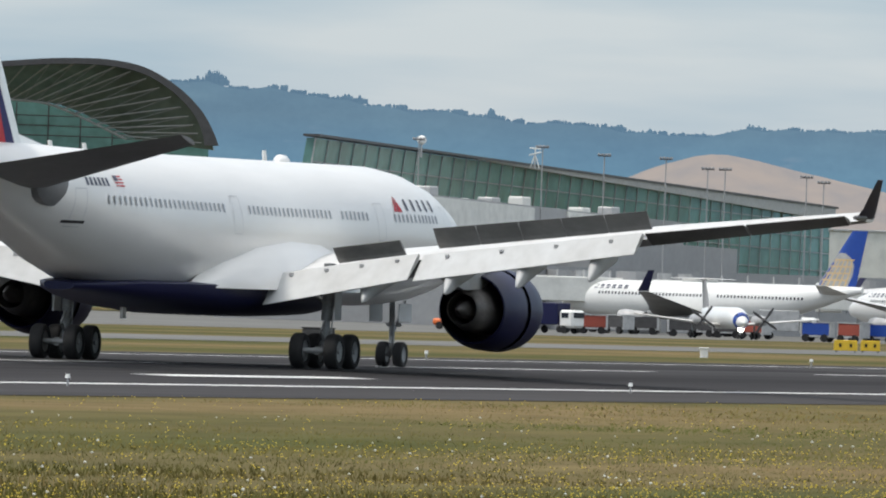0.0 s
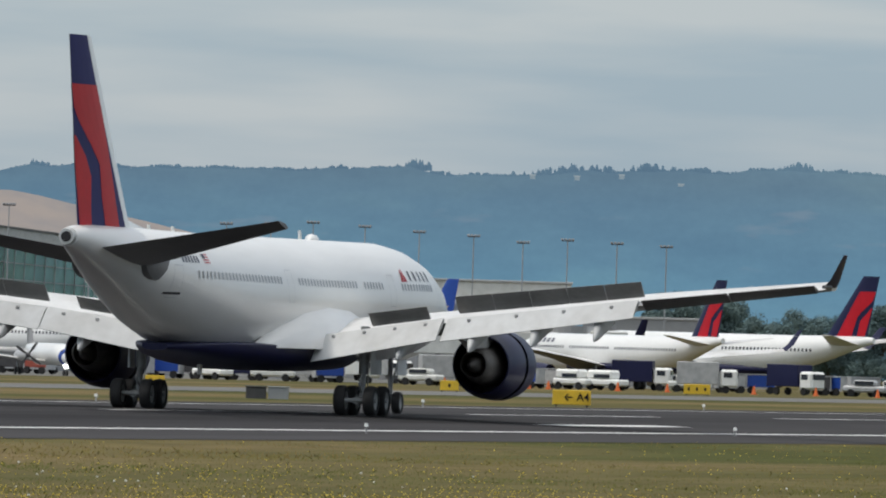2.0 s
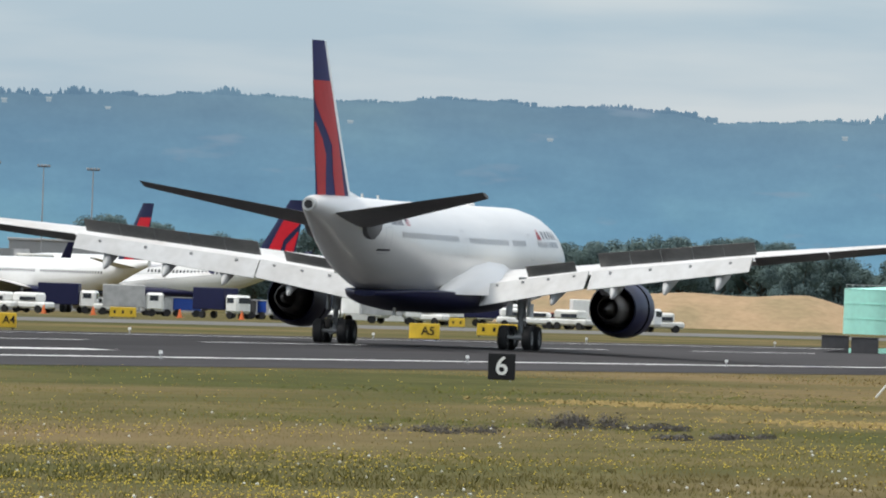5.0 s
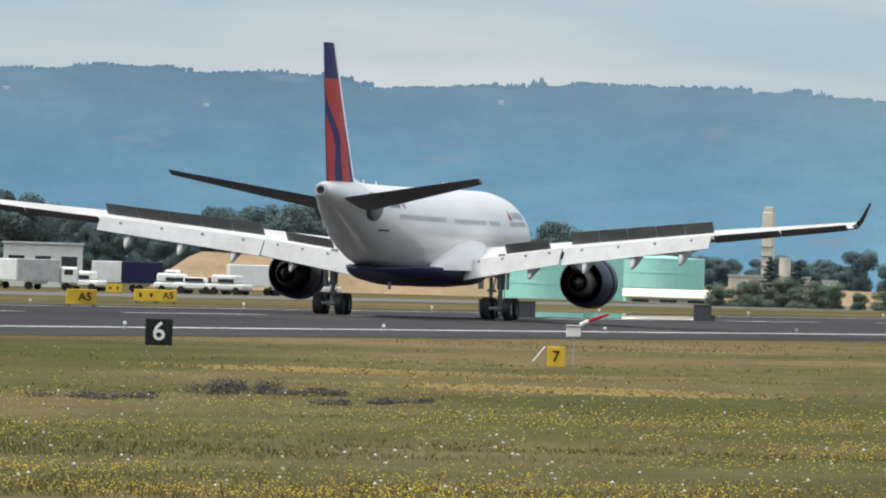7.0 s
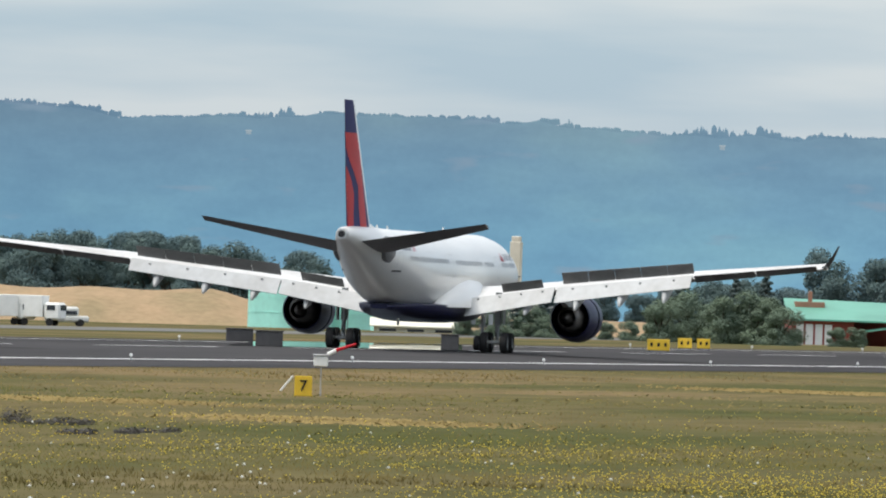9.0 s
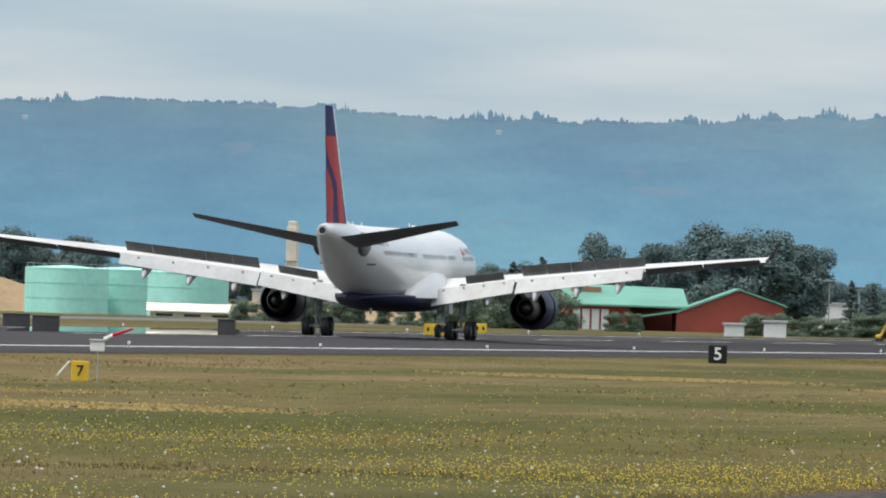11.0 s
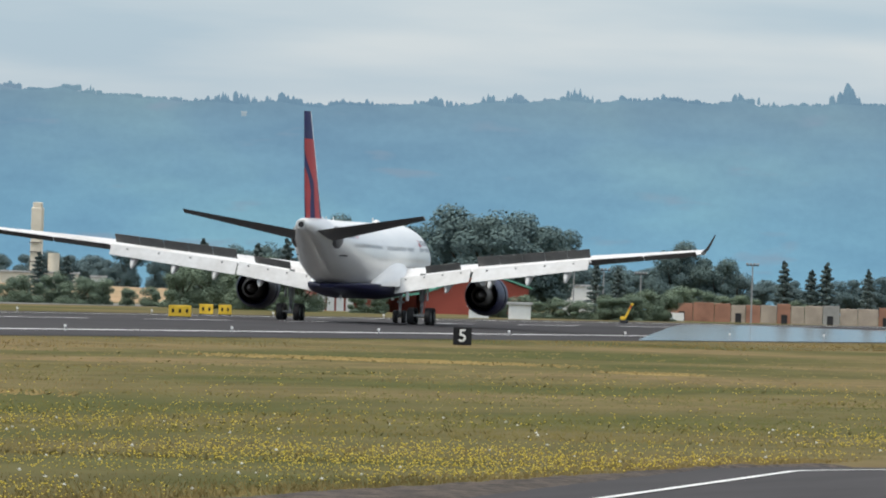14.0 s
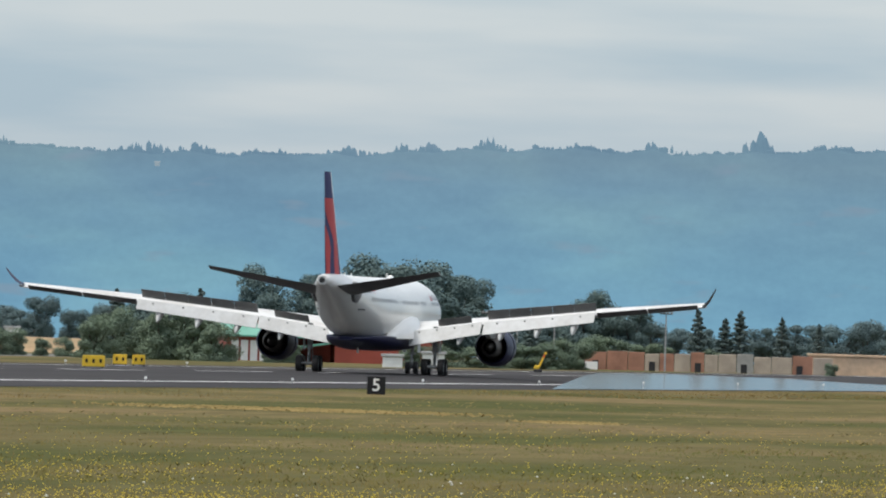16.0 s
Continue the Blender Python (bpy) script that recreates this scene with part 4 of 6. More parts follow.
            for a, b, z0, z1 in ((s - 0.52, s - 0.48, 5.1, 6.6), (s + 0.48, s + 0.52, 5.1, 6.6), (s - 0.52, s + 0.52, 6.56, 6.6), (s - 0.52, s + 0.52, 5.1, 5.14)):
                zz = np.linspace(z0, z1, 5)
                for q0, q1 in zip(zz, zz[1:]):
                    decal(bm, ((a, q0), (b, q0), (b, q1), (a, q1)), side, 0.016)
            part("cabin_door", bm, DOORLINE, body, "thin grey outline of a cabin door")
        bm = bmesh.new()
        decal(bm, ((51.7, 5.25), (53.3, 5.25), (53.3, 5.36), (51.7, 5.36)), side, 0.02)
        part("bulk_door_sill", bm, DARK, body)
        # title as plain shapes
        bm = bmesh.new()
        for j in range(4):
            z0, z1 = 6.3 + 0.15 * j, 6.45 + 0.15 * j
            decal(bm, ((15.2 - 0.12 * j, z0), (14.75, z0), (14.75, z1), (15.08 - 0.12 * j, z1)), side, 0.025)
            decal(bm, ((14.65, z0), (14.1 + 0.12 * j, z0), (14.22 + 0.12 * j, z1), (14.65, z1)), side, 0.025)
        part("title_mark", bm, RED, body, "small red triangular tail mark")
        for k in range(5):
            bm = bmesh.new()
            a = 13.5 - k * 0.95
            for j in range(3):
                z0, z1 = 6.36 + j * 0.15, 6.51 + j * 0.15
                decal(bm, ((a, z0), (a - 0.26, z0), (a - 0.26, z1), (a, z1)), side, 0.02)
            part("title_bar", bm, INK, body, "dark navy title bar")
        for k in range(6):
            bm = bmesh.new()
            a = 51.8 - k * 0.40
            decal(bm, ((a, 6.72), (a - 0.22, 6.72), (a - 0.22, 7.02), (a, 7.02)), side, 0.02)
            part("registration_bar", bm, INK, body)
        bm = bmesh.new()
        for k in range(4):
            decal(bm, ((48.9, 6.72 + k * 0.12), (48.0, 6.72 + k * 0.12), (48.0, 6.77 + k * 0.12), (48.9, 6.77 + k * 0.12)), side, 0.02)
        part("flag_stripes", bm, RED, body)
        bm = bmesh.new()
        decal(bm, ((48.9, 6.93), (48.5, 6.93), (48.5, 7.13), (48.9, 7.13)), side, 0.028)
        part("flag_canton", bm, INK, body)
    # small things on the crown and belly
    for s, h in ((24.0, 0.45), (46.0, 0.3), (50.0, 0.32)):
        bm = bmesh.new()
        loft(bm, [[Vector((x, NOSE - s + y, 8.05 + h * u)) for x, y in ((-0.03, 0.22 - 0.2 * u), (0.03, 0.22 - 0.2 * u), (0.03, -0.22 - 0.1 * u), (-0.03, -0.22 - 0.1 * u))] for u in (0, 1)])
        part("blade_antenna", bm, WHITE, body)
    bm = bmesh.new()
    loft(bm, [ring_y(0, NOSE - s, 8.05, r, r * 1.1, 12) for s, r in ((21.2, 0.02), (21.6, 0.28), (22.1, 0.3), (22.5, 0.02))])
    part("antenna_dome", bm, WHITE, body, smooth=True)
    part("drain_mast", boxes((-0.06, 0.06, -9.0, -8.6, 1.7, 2.2)), WHITE, body)
    return body


AIRLINER = airliner()


# ---- parked jets ----
def parked_jet(place, heading, livery, label, size=(0.66, 0.66, 0.745), winglets=True):
    """A narrow-body jet at its stand: heading is the compass bearing of its nose; place lies under its main gear."""
    jet = empty("parked_jet", Matrix.Translation(place) @ pose(0, 0, 0, 0, 0, -heading), label, "airplane", "jets parked on the apron")
    k = Matrix.Diagonal((*size, 1))

    def add(name, bm, mat, parent, lab="", smooth=True):
        bmesh.ops.transform(bm, matrix=k, verts=bm.verts)
        return part(name, bm, mat, parent, lab, smooth)

    bm = bmesh.new()
    loft(bm, [[Vector((w * math.sin(6.28319 * i / 28), NOSE - s, c + h * math.cos(6.28319 * i / 28))) for i in range(28)] for s, w, c, h in FUSE])
    add("fuselage", bm, WHITE, jet)
    bm = bmesh.new()
    loft(bm, [ring_y(0, y, 3.25, w, h, 20) for y, w, h in ((16, 0.5, 0.3), (12, 2.4, 0.9), (3, 2.9, 1.15), (-6, 2.7, 1.1), (-12, 2.0, 0.7), (-17, 0.4, 0.2))])
    add("belly", bm, NAVY if livery == "red" else STEEL_PALE, jet)
    for side in (1, -1):
        w = add("wing", wing_mesh(side, 0.0), (GREY_WING, WING_SHADE), jet, "pale grey swept wing")
        if winglets:
            bm = bmesh.new()
            loft(bm, [[Vector((side * (x + (p.z - z)), p.y, z)) for p in foil(x, le, te, z, t)] for x, le, te, z, t in ((28.8, -5.4, -7.7, 6.5, 0.3), (29.6, -6.6, -8.6, 7.4, 0.26), (30.4, -8.6, -9.9, 9.6, 0.16))])
            add("winglet", bm, NAVY, w, "navy winglet")
        bm = bmesh.new()
        loft(bm, [ring_y(side * 8.4, y, 2.3, r, r, 20) for y, r in ((8.0, 1.1), (12.4, 1.4), (13.2, 1.3), (13.1, 1.1), (12.4, 1.0))], caps=True)
        add("engine", bm, NAVY if livery == "red" else STEEL_PALE, jet)
        bm = bmesh.new()
        loft(bm, [[Vector((side * p.x, p.y, p.z)) for p in foil(0.9 + 9.6 * u, -22.9 - 6.0 * u, -28.7 - 2.3 * u, 7.0 + 1.2 * u, 0.6 - 0.4 * u)] for u in (0, 0.5, 1)])
        add("stabiliser", bm, GREY_WING, jet)
        gear = add("main_gear", tubes(((side * 4.4, 0, 0.6), (side * 4.4, 0.2, 3.8), 0.18)), GEAR, jet)
        for dx in (-0.5, 0.5):
            bm = tubes(((side * 4.4 + dx - 0.25, 0, 0.8), (side * 4.4 + dx + 0.25, 0, 0.8), 0.8), k=16)
            add("wheel", bm, TYRE, gear)
        bm = bmesh.new()
        for i in range(60):
            s = 9.5 + 0.72 * i
            if i in (14, 15, 33, 34):
                continue
            decal(bm, ((s, 5.9), (s + 0.34, 5.9), (s + 0.34, 6.3), (s, 6.3)), side, 0.03)
        row = add("window_row", bm, WINDOW, jet, "row of small dark cabin windows", False)
        tagged(row, kind="stuff")
        for i in range(6):
            bm = bmesh.new()
            a = 15.5 - 1.3 * i
            decal(bm, ((a, 6.75), (a - 0.8, 6.75), (a - 0.8, 7.35), (a, 7.35)), side, 0.03)
            add("title_bar", bm, INK, jet, "dark title bar", False)
    nose = add("nose_gear", tubes(((0, 25.4, 0.4), (0, 25.4, 3.0), 0.15)), GEAR, jet)
    add("wheel", tubes(((-0.5, 25.4, 0.6), (0.5, 25.4, 0.6), 0.6), k=14), TYRE, nose)
    bm = bmesh.new()
    fin_mesh(bm, FIN["le0"], FIN["le1"], FIN["te0"], FIN["te1"], FIN["z0"], FIN["z1"], 0.75)
    fin = add("fin", bm, BLUE if livery == "blue" else NAVY, jet, "blue tail fin with a gold lattice" if livery == "blue" else "navy tail fin with red fields")
    for side in (1, -1):
        if livery == "blue":
            add("fin_white", fin_patch([(0.0, 0.22, 0.98), (0.25, 0.16, 0.98), (0.42, 0.2, 0.98), (0.55, 0.42, 0.97), (0.62, 0.7, 0.97)], side, 0.02), SEAM, fin, "grey globe field")
            for q in range(5):
                c = 0.03 + 0.115 * q
                add("lattice_bar", fin_patch([(c, 0.24, 0.95), (c + 0.028, 0.24, 0.95)], side, 0.05), GOLD, fin)
            for q in range(5):
                a = 0.27 + 0.15 * q
                add("lattice_bar", fin_patch([(0.0, a - 0.02, a + 0.03), (0.3, a - 0.03, a + 0.02), (0.52, a + 0.06 * (2 - q) * 0.3, a + 0.05 + 0.06 * (2 - q) * 0.3)], side, 0.045), GOLD, fin)
        else:
            add("fin_red", fin_patch([(0.03, 0.36, 0.72), (0.36, 0.40, 0.72), (0.45, 0.32, 0.72), (0.62, 0.06, 0.72), (0.76, 0.02, 0.70)], side, 0.03), RED, fin, "red upper field")
            add("fin_red", fin_patch([(0.06, 0.06, 0.24), (0.30, 0.04, 0.28), (0.50, 0.02, 0.06)], side, 0.03), RED, fin, "red lower field")
    return jet


for az, dist, head, liv, wl_, lab in (
        (-17.41, 1590, -71, "blue", True, "white parked jet with a blue and gold globe tail"),
        (-16.42, 1600, -52, "blue", True, "white parked jet with a blue and gold globe tail"),
        (-16.02, 1680, -56, "blue", True, "white parked jet with a blue and gold globe tail"),
        (-14.90, 1570, -48.5, "red", True, "white parked jet with a red and navy tail"),
        (-14.497, 1620, -66, "red", True, "white parked jet with a red and navy tail")):
    p = on(az, dist)
    parked_jet(p, head, liv, lab, winglets=wl_, size=(0.66, 0.66, 0.745) if az != -14.497 else (0.72, 0.72, 0.82))


def commuter_plane():
    """A small low-wing turboprop with a T-tail, taxiing with its landing light on."""
    c = empty("commuter_plane", pose(-443.5, 1418, 0, 0, 0, -149.6), "small white and grey turboprop with a lit landing light, taxiing", "airplane")
    bm = bmesh.new()
    loft(bm, [ring_y(0, y, z, r, r * k, 24) for y, z, r, k in ((9.9, 1.75, 0.06, 1), (9.5, 1.78, 0.36, 0.9), (8.6, 1.9, 0.72, 0.95), (7.4, 2.1, 1.02, 1), (6.2, 2.2, 1.14, 1), (-3.5, 2.2, 1.14, 1), (-6.5, 2.45, 0.85, 1), (-9.4, 2.9, 0.25, 1))])
    part("fuselage", bm, WHITE, c, smooth=True)
    part("windscreen", boxes((-0.62, 0.62, 8.0, 8.62, 2.3, 2.66), bevel=0.1), WINDOW, c, "dark cockpit windscreen")
    part("nose_band", tubes(((0, 8.75, 1.9), (0, 8.2, 1.98), 0.73, 0.88), k=20), BLUE, c, "blue nose band")
    for side in (1, -1):
        bm = bmesh.new()
        loft(bm, [[Vector((side * p.x, p.y, p.z)) for p in foil(x, le, te, z, t)] for x, le, te, z, t in ((0.9, 2.6, 0.1, 1.45, 0.34), (4.0, 2.4, 0.2, 1.75, 0.28), (9.9, 1.9, 0.6, 2.35, 0.15))])
        w = part("wing", bm, GREY_WING, c, smooth=True)
        bm = bmesh.new()
        loft(bm, [ring_y(side * 3.3, y, 2.0, r, r * 1.15, 18) for y, r in ((-1.2, 0.1), (0.4, 0.42), (2.6, 0.52), (4.6, 0.42), (4.9, 0.3))])
        e = part("engine", bm, STEEL_PALE, w, smooth=True)
        part("spinner", tubes(((side * 3.3, 4.9, 2.05), (side * 3.3, 5.4, 2.05), 0.24, 0.04), k=12), STEEL_DARK, e)
        for k in range(4):
            a = 0.6 + 1.5708 * k
            d = Vector((math.cos(a), 0, math.sin(a)))
            o = Vector((side * 3.3, 5.0, 2.05))
            bm = bmesh.new()
            wide = Vector((-d.z, 0, d.x)) * 0.13
            loft(bm, [[o + d * q - wide * s_, o + d * q + wide * s_, o + d * q + wide * s_ + Vector((0, 0.05, 0)), o + d * q - wide * s_ + Vector((0, 0.05, 0))] for q, s_ in ((0.2, 0.6), (0.9, 1.2), (1.6, 0.7))])
            part("propeller_blade", bm, STEEL_DARK, e)
        g = part("main_gear", tubes(((side * 3.3, 0.3, 0.5), (side * 3.3, 0.3, 1.8), 0.1)), GEAR, c)
        for dx in (-0.22, 0.22):
            part("wheel", tubes(((side * 3.3 + dx - 0.1, 0.3, 0.4), (side * 3.3 + dx + 0.1, 0.3, 0.4), 0.4), k=14), TYRE, g)
        bm = bmesh.new()
        loft(bm, [[Vector((side * p.x, p.y, p.z)) for p in foil(x, le, te, 6.2, t)] for x, le, te, t in ((0.05, -8.9, -10.5, 0.2), (3.4, -9.5, -10.6, 0.1))])
        part("tailplane", bm, GREY_WING, c, smooth=True)
    bm = bmesh.new()
    loft(bm, [[Vector((p.z - z0, p.y, zz)) for p in foil(0, le, te, z0, 0.24)] for zz, le, te, z0 in ((2.8, -6.4, -9.6, 0), (6.15, -8.7, -10.5, 0))])
    part("fin", bm, CLADDING, c, "grey tail fin", smooth=True)
    n = part("nose_gear", tubes(((0, 7.9, 0.4), (0, 7.9, 1.5), 0.08)), GEAR, c)
    for dx in (-0.16, 0.16):
        part("wheel", tubes(((dx - 0.08, 7.9, 0.3), (dx + 0.08, 7.9, 0.3), 0.3), k=14), TYRE, n)
    bm = bmesh.new()
    bmesh.ops.create_icosphere(bm, subdivisions=2, radius=0.36, matrix=Matrix.Translation((0, 8.3, 1.1)) @ Matrix.Diagonal((1, 0.4, 1, 1)))
    part("landing_light", bm, LAMP, n, "bright landing light", smooth=True)
    return c


COMMUTER = commuter_plane()


# ---- terminal ----
def terminal():
    t = empty("terminal", Matrix(), "long terminal concourse with green glazing and grey cladding", "building", kind="")
    a, b = polar(-19.04, 1700), polar(-16.95, 2000)
    along = (b - a).normalized()
    out = Vector((along.y, -along.x, 0))
    n = 46
    base = -1.0

    def height(u):
        return 21.3 - 4.5 * u

    def lean(u):
        """The glazing leans outwards at the near end and stands upright at the far end."""
        return 3.2 * (1 - u)

    def ring(q, lo, hi, d0, d1):
        return [q + out * d0 + Vector((0, 0, lo)), q + out * d0 + Vector((0, 0, hi)), q - out * d1 + Vector((0, 0, hi)), q - out * d1 + Vector((0, 0, lo))]

    def face(u, lo, hi, d0, d1):
        """A slice of the leaning front between two heights, from d0 before to d1 behind the glass."""
        q, h = a + (b - a) * u, height(u) - base
        f0, f1 = -lean(u) * (1 - (lo - base) / h), -lean(u) * (1 - (hi - base) / h)
        return [q + out * (f0 + d0) + Vector((0, 0, lo)), q + out * (f1 + d0) + Vector((0, 0, hi)), q + out * (f1 - d1) + Vector((0, 0, hi)), q + out * (f0 - d1) + Vector((0, 0, lo))]

    bm = bmesh.new()
    loft(bm, [face(u, base, height(u) - 0.45, 0.0, 1.0) for u in np.linspace(0, 1, 8)])
    part("concourse_core", bm, GLASS_GREEN, t, "green tinted glazing")
    bm = bmesh.new()
    loft(bm, [ring(a + (b - a) * u, height(u) - 0.3, height(u), 0.9, 1.2) for u in (-0.004, 1.004)])
    part("roof", bm, STEEL_DARK, t, "dark roof edge")
    bm = bmesh.new()
    loft(bm, [face(u, height(u) - 0.34 - 2.3 * (u - 0.25), height(u) - 0.31, 0.75, -0.2) for u in np.linspace(0.27, 1.0, 6)])
    part("fascia", bm, STEEL_PALE, t, "pale grey metal roof fascia")
    for i in range(n + 1):
        u = i / n
        bm = bmesh.new()
        w = (b - a).normalized() * 0.06
        lo, hi = face(u, base, height(u) - 0.46, 0.16, -0.02), face(u, base, height(u) - 0.46, 0.16, -0.02)
        loft(bm, [[p - w for p in lo], [p + w for p in hi]])
        part("mullion", bm, STEEL_PALE if i % 4 == 0 else CLADDING, t)
    for share in (0.30, 0.48, 0.62, 0.74, 0.85):
        bm = bmesh.new()
        loft(bm, [face(u, base + (height(u) - base) * share, base + (height(u) - base) * share + 0.12, 0.14, -0.02) for u in np.linspace(0, 1, 6)])
        part("transom", bm, CLADDING, t)
    # lower cladding volume in front
    c, e = polar(-18.62, 1660), polar(-17.55, 1760)
    bm = bmesh.new()
    loft(bm, [ring(c + (e - c) * u, base, 14.4 - 1.9 * u, 0, 24) for u in (0, 1)])
    part("lower_wing", bm, CLADDING, t, "grey metal-clad lower storey")
    for u0, u1, m in ((0.0, 0.42, PALE), (0.55, 0.7, PALE), (0.7, 1.0, CLADDING)):
        bm = bmesh.new()
        loft(bm, [ring(c + (e - c) * u, 5.2, 14.2 - 1.9 * u, 0.35, -0.05) for u in (u0, u1)])
        part("cladding_panel", bm, m, t)
    for i in range(9):
        u = 0.04 + i * 0.115
        q = c + (e - c) * u - out * 8
        bm = bmesh.new()
        box(bm, q.x - 1.0, q.x + 1.0, q.y - 1.5, q.y + 1.5, 13.6 - 1.9 * u, 15.0 - 1.9 * u + (i % 3) * 0.5, bevel=0.15)
        part("roof_unit", bm, PALE if i % 2 else STEEL_PALE, t)
    # low pier along the apron
    g, h = polar(-18.2, 1640), polar(-16.7, 1720)
    bm = bmesh.new()
    loft(bm, [ring(g + (h - g) * u, base, 6.4, 0, 14) for u in (0, 1)])
    part("pier", bm, CLADDING, t, "low grey pier")
    g2, h2 = polar(-17.83, 1700), polar(-17.32, 1735)
    bm = bmesh.new()
    loft(bm, [ring(g2 + (h2 - g2) * u, 5.0, 9.9 - 0.5 * u, 0, 10) for u in (0, 1)])
    part("pier_upper_storey", bm, CLADDING, t, "grey metal-clad upper storey")
    for i in range(14):
        q = g + (h - g) * (0.04 + i * 0.07)
        bm = bmesh.new()
        loft(bm, [ring(q + along * d, 2.0, 4.2, 0.05, -0.02) for d in (0, 2.6)])
        part("pier_window", bm, WINDOW, t)
    return t


terminal()


OUTER_ARCH = ((-21.0, 0.80), (-20.6, 0.835), (-20.32, 0.859), (-20.1, 0.879), (-19.89, 0.881), (-19.735, 0.853), (-19.605, 0.782), (-19.513, 0.698), (-19.462, 0.622), (-19.43, 0.55))
INNER_ARCH = ((-21.0, 0.72), (-20.6, 0.722), (-20.32, 0.718), (-20.23, 0.709), (-20.11, 0.702), (-20.02, 0.678), (-19.905, 0.63), (-19.82, 0.592), (-19.76, 0.564))


def canopy():
    """Great glazed arch over the terminal's forecourt: curved steel rim, glass vault and raking struts."""
    c = empty("glass_canopy", Matrix(), "arched glass canopy with a dark steel rim", "building")
    R = 1820

    def at_(p, back=0.0):
        return polar(p[0], R + back, 3.26 + R * math.tan(radians(p[1])))

    def along(arch, u):
        """A point of an arch, u from its far foot to its near foot, rounded between its knots."""
        k = len(arch) - 1
        f = min(k - 1e-6, max(0.0, u * k))
        i, q = int(f), f - int(f)
        p = [arch[max(0, min(k, i + d))] for d in (-1, 0, 1, 2)]
        return tuple(0.5 * (2 * b1 + (c1 - a1) * q + (2 * a1 - 5 * b1 + 4 * c1 - d1) * q * q + (3 * b1 - a1 - 3 * c1 + d1) * q ** 3) for a1, b1, c1, d1 in zip(*p))

    us = [i / 40 for i in range(41)]
    bm = bmesh.new()
    rows = []
    for u in us:
        az, el = along(OUTER_ARCH, u)
        inset = 0.018 + 0.040 * u * u
        low = (az - inset * u ** 2, el - inset * (1 - u ** 2) - 0.004)
        rows.append([at_((az, el)), at_(low), at_(low, 9), at_((az, el), 9)])
    loft(bm, rows)
    part("rim", bm, STEEL_DARK, c, "dark curved steel rim", smooth=True)
    bm = bmesh.new()
    outer = [at_((along(OUTER_ARCH, u)[0] - 0.02 * u, along(OUTER_ARCH, u)[1] - 0.02), 6) for u in us]
    inner = [at_(along(INNER_ARCH, u), 14) for u in us]
    grid = [[bm.verts.new(p.lerp(q, k / 4)) for k in range(5)] for p, q in zip(outer, inner)]
    for r0, r1 in zip(grid, grid[1:]):
        for k in range(4):
            bm.faces.new((r0[k], r0[k + 1], r1[k + 1], r1[k]))
    g = bmesh.ops.extrude_face_region(bm, geom=list(bm.faces))
    bmesh.ops.translate(bm, vec=(0, 0.4, 0), verts=[v for v in g["geom"] if isinstance(v, bmesh.types.BMVert)])
    part("glass_shell", bm, VAULT, c, "greyish green glass vault")
    for i in range(10, 40, 2):
        part("strut", tubes((outer[i] + Vector((0, -4, 0)), inner[max(0, i - 1)] + Vector((0, -4, 0)), 0.09), k=5), STEEL_PALE, c)
        if i > 12:
            part("brace", tubes((outer[i] + Vector((0, -4, 0)), inner[min(40, i + 3)] + Vector((0, -4, 0)), 0.05), k=5), CLADDING, c)
    bm = bmesh.new()
    for p, q in zip(inner, inner[1:]):
        tube(bm, p + Vector((0, -4.2, 0)), q + Vector((0, -4.2, 0)), 0.17, k=6)
    part("lower_rim", bm, STEEL_PALE, c, "pale lower arch")
    bm = bmesh.new()
    loft(bm, [[at_((az, e), d) for e, d in ((-0.12, 16), (hi, 16), (hi, 40), (-0.12, 40))] for az, hi in [along(INNER_ARCH, u) for u in us[::4]] + [(-19.47, 0.545)]])
    part("inner_wall", bm, GLASS_GREEN, c, "dark green glass wall beneath")
    for i in range(9):
        az, el = -20.9 + 0.13 * i, 0.0
        top = float(np.interp(az, [p[0] for p in INNER_ARCH], [p[1] for p in INNER_ARCH])) - 0.01
        part("mullion", tubes((at_((az, -0.12), 15.6), at_((az, top), 15.6), 0.09), k=5), STEEL_DARK, c)
    for el in (0.57, 0.61, 0.65):
        part("transom", tubes((at_((-20.9, el), 15.5), at_((-19.95 + (0.63 - el) * 2.4, el), 15.5), 0.07), k=5), STEEL_DARK, c)


canopy()


